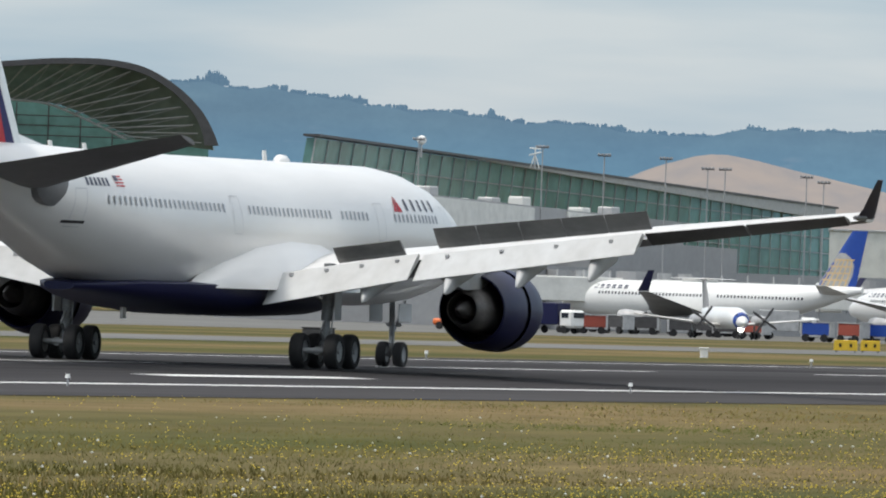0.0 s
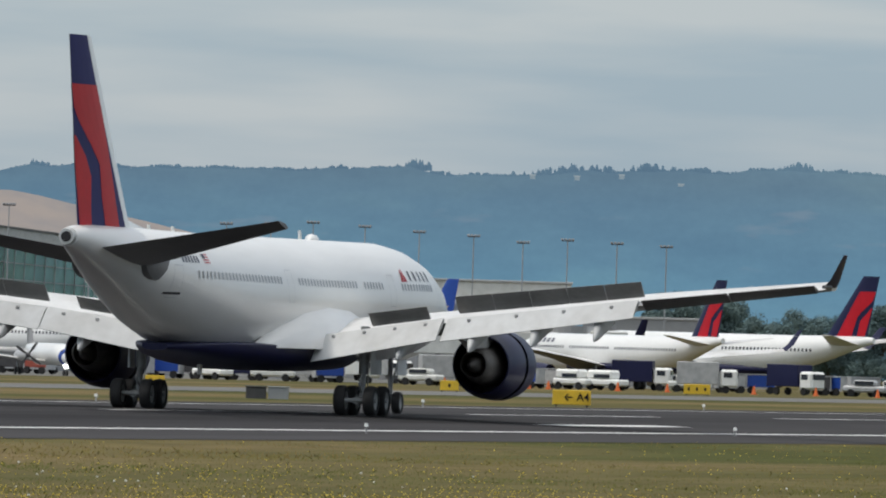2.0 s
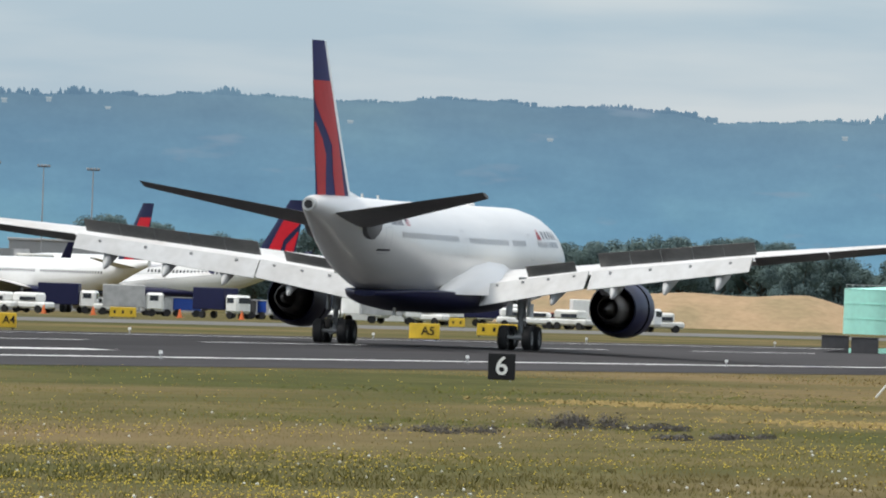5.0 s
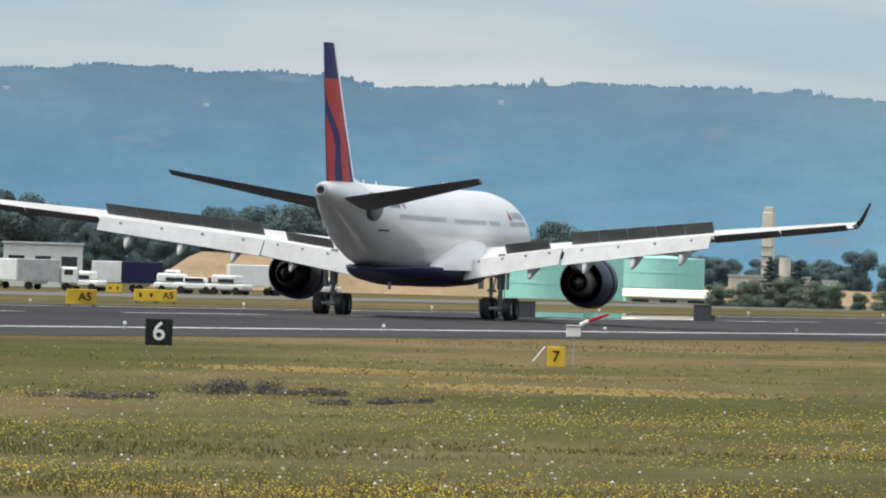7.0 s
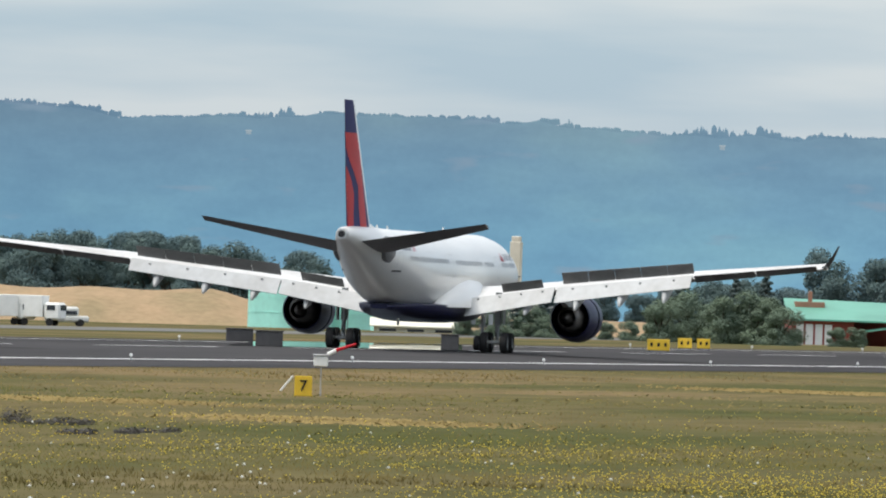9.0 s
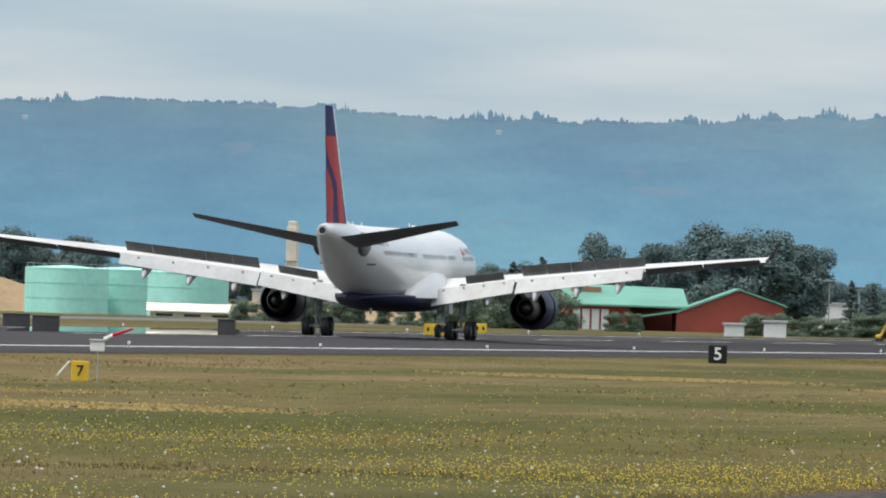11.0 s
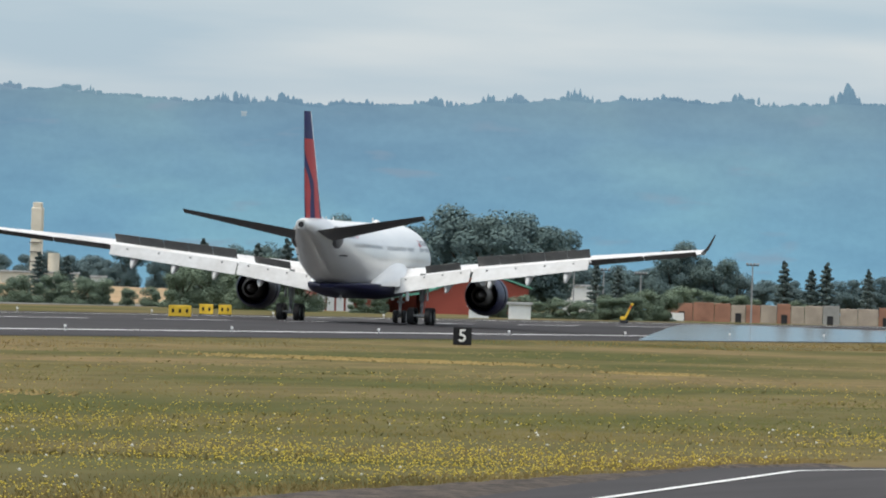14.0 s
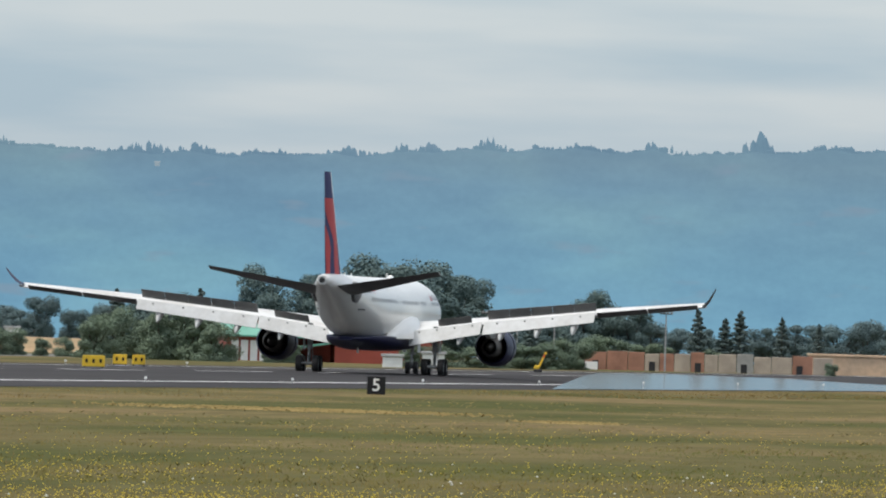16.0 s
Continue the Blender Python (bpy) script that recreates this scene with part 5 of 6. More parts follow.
def block(name, az0, az1, dist, top, mat, label, depth=14, roof=None, openings=0, pitch=0.0):
    """A plain distant building between two bearings, with its roof and openings."""
    a, b = polar(az0, dist), polar(az1, dist)
    lo = min(gz(a.x), gz(b.x)) - 0.3
    w = (b - a).length
    yaw = math.degrees(math.atan2((b - a).y, (b - a).x))
    ob = empty(name, Matrix.Translation((a.x, a.y, 0)) @ pose(0, 0, 0, 0, 0, yaw), label, "building")
    part("wall", boxes((0, w, 0, depth, lo, top), bevel=0.03), mat, ob)
    rm = roof or STEEL_PALE
    bm = bmesh.new()
    if pitch:
        loft(bm, [[Vector((x, -0.6, top)), Vector((x, depth * 0.5, top + pitch)), Vector((x, depth + 0.6, top)), Vector((x, depth + 0.6, top + 0.15)), Vector((x, depth * 0.5, top + pitch + 0.2)), Vector((x, -0.6, top + 0.15))] for x in (-0.5, w + 0.5)])
    else:
        box(bm, -0.2, w + 0.2, -0.2, depth + 0.2, top + 0.003, top + 0.3, bevel=0.04)
    part("roof", bm, rm, ob)
    for i in range(openings):
        x = w * (i + 0.5) / openings
        ww = min(1.6, w / openings * 0.3)
        o = part("window", boxes((x - ww, x + ww, -0.06, 0.06, lo + (top - lo) * 0.42, lo + (top - lo) * 0.75)), WINDOW, ob)
        part("frame", boxes((x - ww - 0.1, x + ww + 0.1, -0.1, -0.062, lo + (top - lo) * 0.75, lo + (top - lo) * 0.75 + 0.15)), PALE, o)
    return ob


block("cargo_building", -16.95, -16.35, 1850, 12.6, PALE, "long flat white airport building", 20)
block("cargo_building", -16.3, -15.93, 1880, 12.9, PALE, "long flat white airport building", 20)
block("cargo_building", -15.75, -15.1, 1840, 11.9, PALE, "long flat white airport building", 20)
block("hangar", -15.05, -14.5, 1800, 7.6, CLADDING, "low grey clad hangar", 20, openings=5)
block("service_building", -16.0, -15.3, 1760, 8.6, CLADDING, "low grey clad concourse building", 20, openings=8)
block("service_building", -13.68, -13.36, 1700, 4.3, PALE, "small white service building", 10, openings=3)


def light_mast(az, dist, top, arms=2):
    p = on(az, dist)
    m = empty("light_mast", Matrix.Translation(p), "tall slim grey apron floodlight mast", "lamp post", "apron light masts")
    part("pole", tubes(((0, 0, 0), (0, 0, top), 0.11, 0.07)), CLADDING, m)
    part("cross_arm", boxes((-0.75, 0.75, -0.08, 0.08, top - 0.06, top + 0.06)), STEEL_DARK, m)
    for i in range(arms * 2):
        x = -0.65 + 1.3 * i / (arms * 2 - 1)
        part("floodlight", boxes((x - 0.12, x + 0.14, -0.3, 0.1, top + 0.063, top + 0.28), bevel=0.03), CLADDING, m)


for az, d, el in ((-18.62, 1700, 0.60), (-18.12, 1705, 0.585), (-17.87, 1650, 0.56), (-17.62, 1650, 0.555), (-17.45, 1660, 0.52), (-17.38, 1665, 0.52), (-17.05, 1670, 0.50), (-16.98, 1650, 0.48), (-16.5, 1700, 0.47), (-16.32, 1690, 0.475), (-16.15, 1690, 0.485),
                  (-15.94, 1690, 0.475), (-15.72, 1700, 0.46), (-15.5, 1700, 0.45), (-15.3, 1690, 0.43), (-15.12, 1690, 0.445), (-14.92, 1690, 0.437), (-14.72, 1700, 0.43), (-7.70, 1700, 0.12), (-8.42, 1720, 0.10), (-8.30, 1720, 0.08), (-8.15, 1720, 0.07)):
    light_mast(az, d, 3.26 + d * math.tan(radians(el)) - on(az, d).z)


def roof_antenna(az, dist, z, dome):
    p = polar(az, dist, z)
    m = empty("roof_antenna", Matrix.Translation(p), "small white antenna on the terminal roof", "antenna")
    part("mast", tubes(((0, 0, -0.6), (0, 0, 1.2), 0.12)), STEEL_PALE, m)
    if dome:
        bm = bmesh.new()
        bmesh.ops.create_icosphere(bm, subdivisions=2, radius=0.6, matrix=Matrix.Translation((0, 0, 1.5)))
        part("radome", bm, SIGN_WHITE, m, smooth=True)
    else:
        part("crossbar", tubes(((-0.8, 0, 1.1), (0.8, 0, 1.5), 0.08), ((-0.7, 0, 2.0), (0.7, 0, 1.9), 0.08), ((0, 0, 1.2), (0, 0, 2.2), 0.08), ((-0.6, 0, -0.5), (0, 0, 1.2), 0.08), ((0.6, 0, -0.5), (0, 0, 1.2), 0.08)), SIGN_WHITE, m)


roof_antenna(-18.61, 1745, 20.0, True)
roof_antenna(-18.15, 1805, 19.6, False)


# ---- fuel farm, tower, red building, ruins ----
def tank(az, dist, radius, top, label):
    p = on(az, dist)
    t = empty("fuel_tank", Matrix.Translation(p), label, "tank", "fuel storage tanks")
    bm = bmesh.new()
    loft(bm, [[Vector((r * math.cos(6.28319 * i / 48), r * math.sin(6.28319 * i / 48), z)) for i in range(48)] for r, z in ((radius, -0.3), (radius, top * 0.33), (radius, top * 0.66), (radius, top - 0.1), (radius - 0.12, top), (0.4, top + 0.35))])
    part("shell", bm, TEAL, t, smooth=True)
    for z in (top * 0.33, top * 0.66, top - 0.12):
        bm = bmesh.new()
        loft(bm, [[Vector((r * math.cos(6.28319 * i / 48), r * math.sin(6.28319 * i / 48), zz)) for i in range(48)] for r, zz in ((radius + 0.004, z), (radius + 0.05, z), (radius + 0.05, z + 0.09), (radius + 0.004, z + 0.09))], caps=False)
        part("stiffening_ring", bm, TEAL, t)
    bm = bmesh.new()
    loft(bm, [[Vector((r * math.cos(6.28319 * i / 48), r * math.sin(6.28319 * i / 48), z)) for i in range(48)] for r, z in ((radius * 0.96, top + 0.5), (radius * 0.97, top + 0.5), (radius * 0.97, top + 0.56), (radius * 0.96, top + 0.56))], caps=False)
    part("handrail", bm, STEEL_PALE, t)
    for i in range(16):
        a = 6.28319 * i / 16
        part("rail_post", tubes(((radius * 0.965 * math.cos(a), radius * 0.965 * math.sin(a), top), (radius * 0.965 * math.cos(a), radius * 0.965 * math.sin(a), top + 0.5), 0.03), k=4), STEEL_PALE, t)


tank(-11.50, 1880, 5.6, 6.0, "round teal steel fuel tank")
tank(-11.27, 1890, 5.5, 6.0, "round teal steel fuel tank")
tank(-11.01, 1850, 5.3, 5.75, "round teal steel fuel tank")
block("pump_house", -11.16, -10.82, 1800, 0.05, CREAM_WALL, "low pale cream building in front of the tanks", 5, roof=CREAM_WALL, openings=3, pitch=0.95)
block("warehouse", -10.75, -10.42, 2200, 3.0, CREAM, "low tan warehouse behind the shrubs", 12)
block("white_hut", -10.37, -10.31, 2150, 2.6, SIGN_WHITE, "small white house behind the shrubs", 4)


def control_tower():
    p = on(-10.594, 2400)
    t = empty("tower", Matrix.Translation(p), "slender cream concrete tower", "tower")
    part("shaft", boxes((-0.92, 0.92, -1.0, 1.0, -0.5, 15.0), bevel=0.12), CREAM, t)
    part("cap", boxes((-0.72, 0.72, -0.8, 0.8, 15.003, 15.9), bevel=0.1), CREAM, t)
    for i in range(6):
        part("scaffold_rail", boxes((-1.1, 1.1, -1.2, -1.06, 1.0 + i * 1.6, 1.14 + i * 1.6)), STEEL_DARK, t)
    part("side_silo", tubes(((3.0, 0, -0.5), (3.0, 0, 7.4), 1.0), k=16), CREAM, t, smooth=True)


control_tower()


def red_shed():
    a = on(-9.47, 1720)
    s = empty("red_shed", Matrix.Translation(a) @ pose(0, 0, 0, 0, 0, 12), "red industrial shed with green metal roofs", "building")
    part("front_wall", boxes((0, 7.5, 0, 0.3, -0.4, 3.0), (0, 0.3, 0.31, 26, -0.4, 3.0)), REDWALL, s)
    for i in range(4):
        part("bay_door", boxes((0.5 + i * 1.15, 1.4 + i * 1.15, -0.06, -0.004, -0.1, 2.5)), SIGN_WHITE, s, "white roller door")
    bm = bmesh.new()
    loft(bm, [[Vector((x, -1.0, 2.9)), Vector((x, 13, z)), Vector((x, 13, z + 0.2)), Vector((x, -1.0, 3.1))] for x, z in ((-0.6, 5.4), (14.5, 5.1))])
    part("roof", bm, GREENROOF, s, "green metal roof")
    part("rear_wall", boxes((0.3, 14, 12.5, 13, 0, 5.0)), REDWALL, s)
    bm = bmesh.new()
    loft(bm, [[Vector((x, -2, z)) for x, z in ((13.0, -0.4), (13.0, 2.3), (20.5, 5.2), (26.0, 3.4), (26.0, -0.4))], [Vector((x, 9, z)) for x, z in ((13.0, -0.4), (13.0, 2.3), (20.5, 5.2), (26.0, 3.4), (26.0, -0.4))]])
    part("gable_wing", bm, REDWALL, s, "red gabled wing")
    bm = bmesh.new()
    loft(bm, [[Vector((x, y, z)) for x, z in ((8.2, 1.6), (13.2, 2.4), (20.5, 5.28), (26.4, 3.4), (26.4, 3.6), (20.5, 5.5), (13.2, 2.65), (8.2, 1.8))] for y in (-2.3, 9.2)])
    part("gable_roof", bm, GREENROOF, s, "green metal roof")
    part("chimney", boxes((2.2, 2.7, 8, 8.6, 4.0, 6.5), (0.6, 4.2, 7, 10, 4.0, 5.2), bevel=0.04), TERRA, s)


red_shed()
block("white_hut", -8.68, -8.59, 1500, 1.4, SIGN_WHITE, "small white site container", 2.4)
block("white_hut", -8.84, -8.76, 1500, 1.0, SIGN_WHITE, "small white site container", 2.4)
block("low_red_house", -8.62, -8.25, 1690, -0.0, REDWALL, "low red brick outbuilding", 6)
block("white_shed", -8.46, -8.32, 1900, 3.6, SIGN_WHITE, "low white shed among trees", 6)


def ruin():
    a, b = polar(-8.07, 1740), polar(-7.02, 1740)
    w = (b - a).length
    yaw = math.degrees(math.atan2((b - a).y, (b - a).x))
    r = empty("panel_wall", Matrix.Translation((a.x, a.y, -0.9)) @ pose(0, 0, 0, 0, 0, yaw), "weathered concrete and terracotta panel wall", "wall")
    rnd = random.Random(8)
    x, i = 0.0, 0
    mats = (TERRA, TERRA, TERRA, TERRA, BEIGE, TERRA, BEIGE, TERRA, BEIGE, BEIGE, CONCRETE, BEIGE, BEIGE, TERRA, BEIGE, TERRA)
    while x < w - 0.5:
        ww = min(rnd.uniform(1.6, 2.6), w - x)
        part("wall_panel", boxes((x, x + ww - 0.07, 0, 0.35 + rnd.uniform(0, 0.08), -0.3, 2.95 + rnd.uniform(-0.12, 0.25)), bevel=0.05), mats[i % len(mats)], r)
        if i % 3 == 1:
            part("opening", boxes((x + 0.5, x + 1.25, -0.05, -0.004, 0.2, 1.9)), DARK, r, "dark doorway")
        x += ww
        i += 1
    part("white_door", boxes((1.2, 3.0, -0.07, -0.004, 0.1, 1.7)), SIGN_WHITE, r)
    return r


ruin()
block("tan_wall", -7.12, -6.3, 1765, 2.3, SAND, "long sand-coloured wall", 2, roof=SAND)


def dirt_bank():
    bm = bmesh.new()
    rows = []
    for i in range(60):
        az = -13.1 + 3.3 * i / 59
        h = (np.interp(az, (-13.1, -11.8, -11.5, -9.8), (5.2, 5.0, 2.6, 2.6)) + 1.0 * noise.noise(Vector((i * 0.15, 3, 0)))) * min(1, i / 4 + 0.1, (59 - i) / 5 + 0.1)
        rows.append([polar(az, 1930 + dd, -1.1 + h * k) for dd, k in ((0, 0), (8, 0.6), (16, 1.0), (40, 1.0), (60, 0))])
    vs = [[bm.verts.new(p) for p in r] for r in rows]
    for r0, r1 in zip(vs, vs[1:]):
        for k in range(4):
            bm.faces.new((r0[k], r0[k + 1], r1[k + 1], r1[k]))
    tagged(part("earth_bank", bm, EARTH, smooth=True), "long bank of dry tan earth", "ground", kind="structure")


dirt_bank()


# ---- signs and small airfield things ----
def text_mesh(body, size, mat, name, parent, m):
    cu = bpy.data.curves.new(name, "FONT")
    cu.body, cu.size, cu.extrude, cu.offset = body, size, 0.012, 0.012 * size
    cu.align_x, cu.align_y = "CENTER", "CENTER"
    tmp = bpy.data.objects.new(name, cu)
    me = bpy.data.meshes.new_from_object(tmp)
    bpy.data.objects.remove(tmp)
    bpy.data.curves.remove(cu)
    me.materials.append(mat)
    ob = new(name, me)
    ob.parent, ob.matrix_basis = parent, m
    return ob


def distance_sign(number, x, y):
    az = math.degrees(math.atan2(x, y))
    s = empty("distance_sign", Matrix.Translation((x, y, gz(x))) @ pose(0, 0, 0, 0, 0, -az), "black runway distance sign with a white number", "sign", "runway distance signs")
    part("panel", boxes((-0.6, 0.6, -0.09, 0.09, 0.1, 1.27), bevel=0.03), BLACK, s)
    for dx in (-0.4, 0.4):
        part("leg", boxes((dx - 0.04, dx + 0.04, -0.04, 0.04, -0.1, 0.097)), STEEL_PALE, s)
    text_mesh(number, 1.15, SIGN_WHITE, "number", s, Matrix.Translation((0, -0.105, 0.68)) @ pose(0, 0, 0, 90, 0, 0))


distance_sign("6", -141.1, 609.1)
distance_sign("5", -142.1, 911.3)


def marker_seven():
    x, y = -114.6, 566.5
    az = math.degrees(math.atan2(x, y))
    s = empty("marker_sign", Matrix.Translation((x, y, gz(x))) @ pose(0, 0, 0, 0, 0, -az), "small yellow marker sign with a black 7 and a white prop", "sign")
    part("panel", boxes((-0.36, 0.36, -0.08, 0.08, 0.05, 0.88), bevel=0.02), YELLOW, s)
    text_mesh("7", 0.62, BLACK, "number", s, Matrix.Translation((0, -0.095, 0.46)) @ pose(0, 0, 0, 90, 0, 0))
    part("prop", tubes(((-0.44, 0.1, 0.85), (-0.92, 0.25, 0.25), 0.045)), SIGN_WHITE, s, "white prop")
    x, y = -117.2, 583.0
    b = empty("wind_cone", Matrix.Translation((x, y, gz(x))) @ pose(0, 0, 0, 0, 0, -az), "small white instrument box with a red and white wind cone", "wind sock")
    part("mast", tubes(((0, 0, -0.1), (0, 0, 1.2), 0.025)), STEEL_PALE, b)
    part("box", boxes((-0.32, 0.28, -0.2, 0.2, 1.2, 1.62), bevel=0.04), SIGN_WHITE, b)
    part("lid", boxes((-0.36, 0.32, -0.24, 0.24, 1.623, 1.72), bevel=0.03), STEEL_PALE, b)
    part("cone_white", tubes(((0.25, 0, 1.72), (0.6, 0, 1.9), 0.09, 0.075)), SIGN_WHITE, b)
    part("cone_red", tubes(((0.6, 0, 1.9), (1.45, 0, 2.2), 0.075, 0.05)), RED, b)


marker_seven()


def guidance_sign(az, dist, w, h, cells, double=False):
    dist, w, h = dist * 0.915, w * 0.915, h * 0.915
    p = on(az, dist)
    s = empty("taxi_sign", Matrix.Translation(p) @ pose(0, 0, 0, 0, 0, -az), "yellow taxiway guidance sign with black characters", "sign", "yellow taxiway signs")
    part("panel", boxes((-w / 2, w / 2, -0.12, 0.12, 0.15, 0.15 + h), bevel=0.03), YELLOW, s)
    for dx in (-w * 0.4, w * 0.4):
        part("leg", boxes((dx - 0.05, dx + 0.05, -0.05, 0.05, -0.2, 0.147)), STEEL_DARK, s)
    if isinstance(cells, str):
        text_mesh(cells, h * 0.75, BLACK, "lettering", s, Matrix.Translation((w * 0.12, -0.135, 0.15 + h / 2)) @ pose(0, 0, 0, 90, 0, 0))
    else:
        for i in range(cells):
            x = -w / 2 + w * (i + 0.6) / (cells + 0.2)
            part("lettering_bar", boxes((x - 0.09, x + 0.09, -0.135, -0.122, 0.15 + h * 0.34, 0.15 + h * 0.68)), BLACK, s)


guidance_sign(-15.085, 925, 2.5, 0.95, "\u2190 A4")
guidance_sign(-14.58, 1440, 2.7, 1.0, 3)
guidance_sign(-13.36, 975, 2.1, 1.05, "A5")
guidance_sign(-13.1, 1130, 1.9, 0.95, 2)
guidance_sign(-13.02, 1130, 1.7, 0.95, "A5")
guidance_sign(-16.87, 1150, 1.9, 0.85, 2)
guidance_sign(-16.77, 1165, 1.6, 0.85, 2)
guidance_sign(-15.58, 1290, 1.7, 0.9, 1)
guidance_sign(-13.23, 1500, 1.7, 0.9, 2)
guidance_sign(-10.007, 1200, 1.9, 0.95, 3)
guidance_sign(-9.901, 1320, 1.3, 0.9, 2)
guidance_sign(-9.825, 1320, 1.2, 0.9, 2)


def equipment_box(az, dist, w, h, mat, label):
    dist, w, h = dist * 0.915, w * 0.915, h * 0.915
    p = on(az, dist)
    b = empty("equipment_box", Matrix.Translation(p) @ pose(0, 0, 0, 0, 0, -az), label, "box")
    part("body", boxes((-w / 2, w / 2, -0.5, 0.5, -0.1, h), bevel=0.06), mat, b)
    part("lid", boxes((-w / 2 - 0.06, w / 2 + 0.06, -0.56, 0.56, h + 0.003, h + 0.08), bevel=0.02), mat, b)


for az, d, w, h, m, lab in ((-16.36, 930, 1.35, 0.75, STEEL_DARK, "low dark grey equipment box on the grass"), (-16.27, 930, 1.35, 0.75, CLADDING, "low grey equipment box on the grass"),
                            (-11.70, 1140, 2.2, 1.0, STEEL_DARK, "low dark equipment box on the grass"), (-11.58, 1140, 2.2, 0.9, STEEL_DARK, "low dark equipment box on the grass"), (-10.85, 1180, 1.5, 0.95, STEEL_DARK, "low dark equipment box on the grass"),
                            (-19.0, 950, 2.2, 1.0, STEEL_DARK, "dark equipment box on the grass"), (-17.44, 900, 0.5, 0.55, SIGN_WHITE, "small white marker box")):
    equipment_box(az, d, w, h, m, lab)


def edge_light(x, y):
    m = Matrix.Translation((x, y, gz(x)))
    e = empty("edge_light", m, "small white runway edge light on a stem", "light", "runway edge lights")
    part("stem", tubes(((0, 0, -0.05), (0, 0, 0.28), 0.035), k=6), STEEL_PALE, e)
    part("lens", tubes(((0, 0, 0.28), (0, 0, 0.42), 0.1, 0.07), k=8), SIGN_WHITE, e)
    return e


first_light = edge_light(CENTRE + 24.5, 440)
for k in range(1, 16):
    for x in (CENTRE + 24.5, CENTRE - 24.5):
        copy_thing(first_light, Matrix.Translation((x, 440 + 61 * k, gz(x))))


def excavator():
    p = on(-8.212, 1440)
    e = empty("excavator", Matrix.Translation(p) @ pose(0, 0, 0, 0, 0, 8) @ Matrix.Scale(0.72, 4), "small yellow excavator with raised arm", "excavator")
    part("tracks", boxes((-0.6, 0.6, -0.6, -0.3, 0, 0.4), (-0.6, 0.6, 0.3, 0.6, 0, 0.4), bevel=0.1), DARK, e)
    part("cab", boxes((-0.55, 0.25, -0.5, 0.5, 0.42, 0.95), bevel=0.1), YELLOW, e)
    part("boom", tubes(((0.2, 0, 0.8), (0.75, 0, 2.1), 0.2, 0.15), k=6), YELLOW, e)
    part("arm", tubes(((0.75, 0, 2.1), (1.05, 0, 2.75), 0.16, 0.12), k=6), ORANGE, e)
    part("bucket", boxes((0.85, 1.25, -0.25, 0.25, 2.5, 2.85), bevel=0.08), YELLOW, e)


excavator()


# ---- vehicles on the apron ----
def vehicle(kind, az, dist, yaw, mat, label):
    p = on(az, dist) + Vector((0, 0, 0.02))
    v = empty(kind, Matrix.Translation(p) @ pose(0, 0, 0, 0, 0, yaw), label + " on the apron", "truck" if "truck" in kind else "van" if kind == "van" else "cart" if "cart" in kind else "car", "apron vehicles")
    if kind == "service_truck":
        L, body, cab = 6.5, boxes((-3.2, 1.2, -1.15, 1.15, 0.9, 3.2), bevel=0.06), boxes((1.3, 3.2, -1.1, 1.1, 0.6, 2.5), bevel=0.25)
        part("box_body", body, mat, v)
        part("cab", cab, SIGN_WHITE, v)
        part("windscreen", boxes((2.2, 3.23, -0.9, 0.9, 1.65, 2.25), (1.7, 2.6, -1.12, 1.12, 1.65, 2.2)), WINDOW, v)
    elif kind == "baggage_cart":
        L = 3.4
        part("cart_body", boxes((-1.6, 1.6, -0.8, 0.8, 0.5, 0.68), (-1.6, -1.5, -0.8, 0.8, 0.68, 2.0), (1.5, 1.6, -0.8, 0.8, 0.68, 2.0)), STEEL_PALE, v)
        part("curtain", boxes((-1.48, 1.48, -0.78, 0.78, 0.7, 1.95), bevel=0.05), mat, v)
        part("roof", boxes((-1.65, 1.65, -0.85, 0.85, 2.003, 2.1)), STEEL_PALE, v)
    else:
        L = 4.6
        part("body", boxes((-2.3, 2.3, -0.95, 0.95, 0.45, 1.15), bevel=0.18), mat, v)
        part("cabin", boxes((-2.0 if kind == "van" else -1.2, 1.2, -0.88, 0.88, 1.1, 2.1 if kind == "van" else 1.75), bevel=0.22), mat, v)
        part("side_glass", boxes((-1.0, 1.0, -0.9, 0.9, 1.25, 1.65)), WINDOW, v)
    for x in (-L * 0.3, L * 0.3):
        for y in (-0.9, 0.9):
            part("wheel", tubes(((x, y - 0.14, 0.4), (x, y + 0.14, 0.4), 0.4), k=12), TYRE, v)


rv = random.Random(21)
kinds = (("baggage_cart", STEEL_DARK, "dark grey baggage cart"), ("baggage_cart", BLUE, "blue curtained baggage cart"), ("service_truck", NAVY, "dark blue service truck"), ("baggage_cart", REDWALL, "red curtained baggage cart"), ("baggage_cart", BLUE, "blue curtained baggage cart"), ("baggage_cart", STEEL_PALE, "grey baggage cart"), ("service_truck", SIGN_WHITE, "white airport service truck"), ("van", SIGN_WHITE, "white airport van"), ("baggage_cart", NAVY, "dark blue baggage cart"), ("pickup_car", PALE, "pale airport pickup car"), ("service_truck", STEEL_PALE, "grey catering truck"))
az = -18.3
while az < -13.9:
    kd, mt, lb = kinds[rv.randrange(len(kinds))]
    far = rv.uniform(1470, 1530)
    if az < -16.6 and mt in (SIGN_WHITE, PALE):
        kd, mt, lb = kinds[0]
    vehicle(kd, az, far if az < -17.8 or az > -17.0 else far + 55, rv.uniform(-35, 35), mt, lb)
    az += rv.uniform(0.07, 0.16)
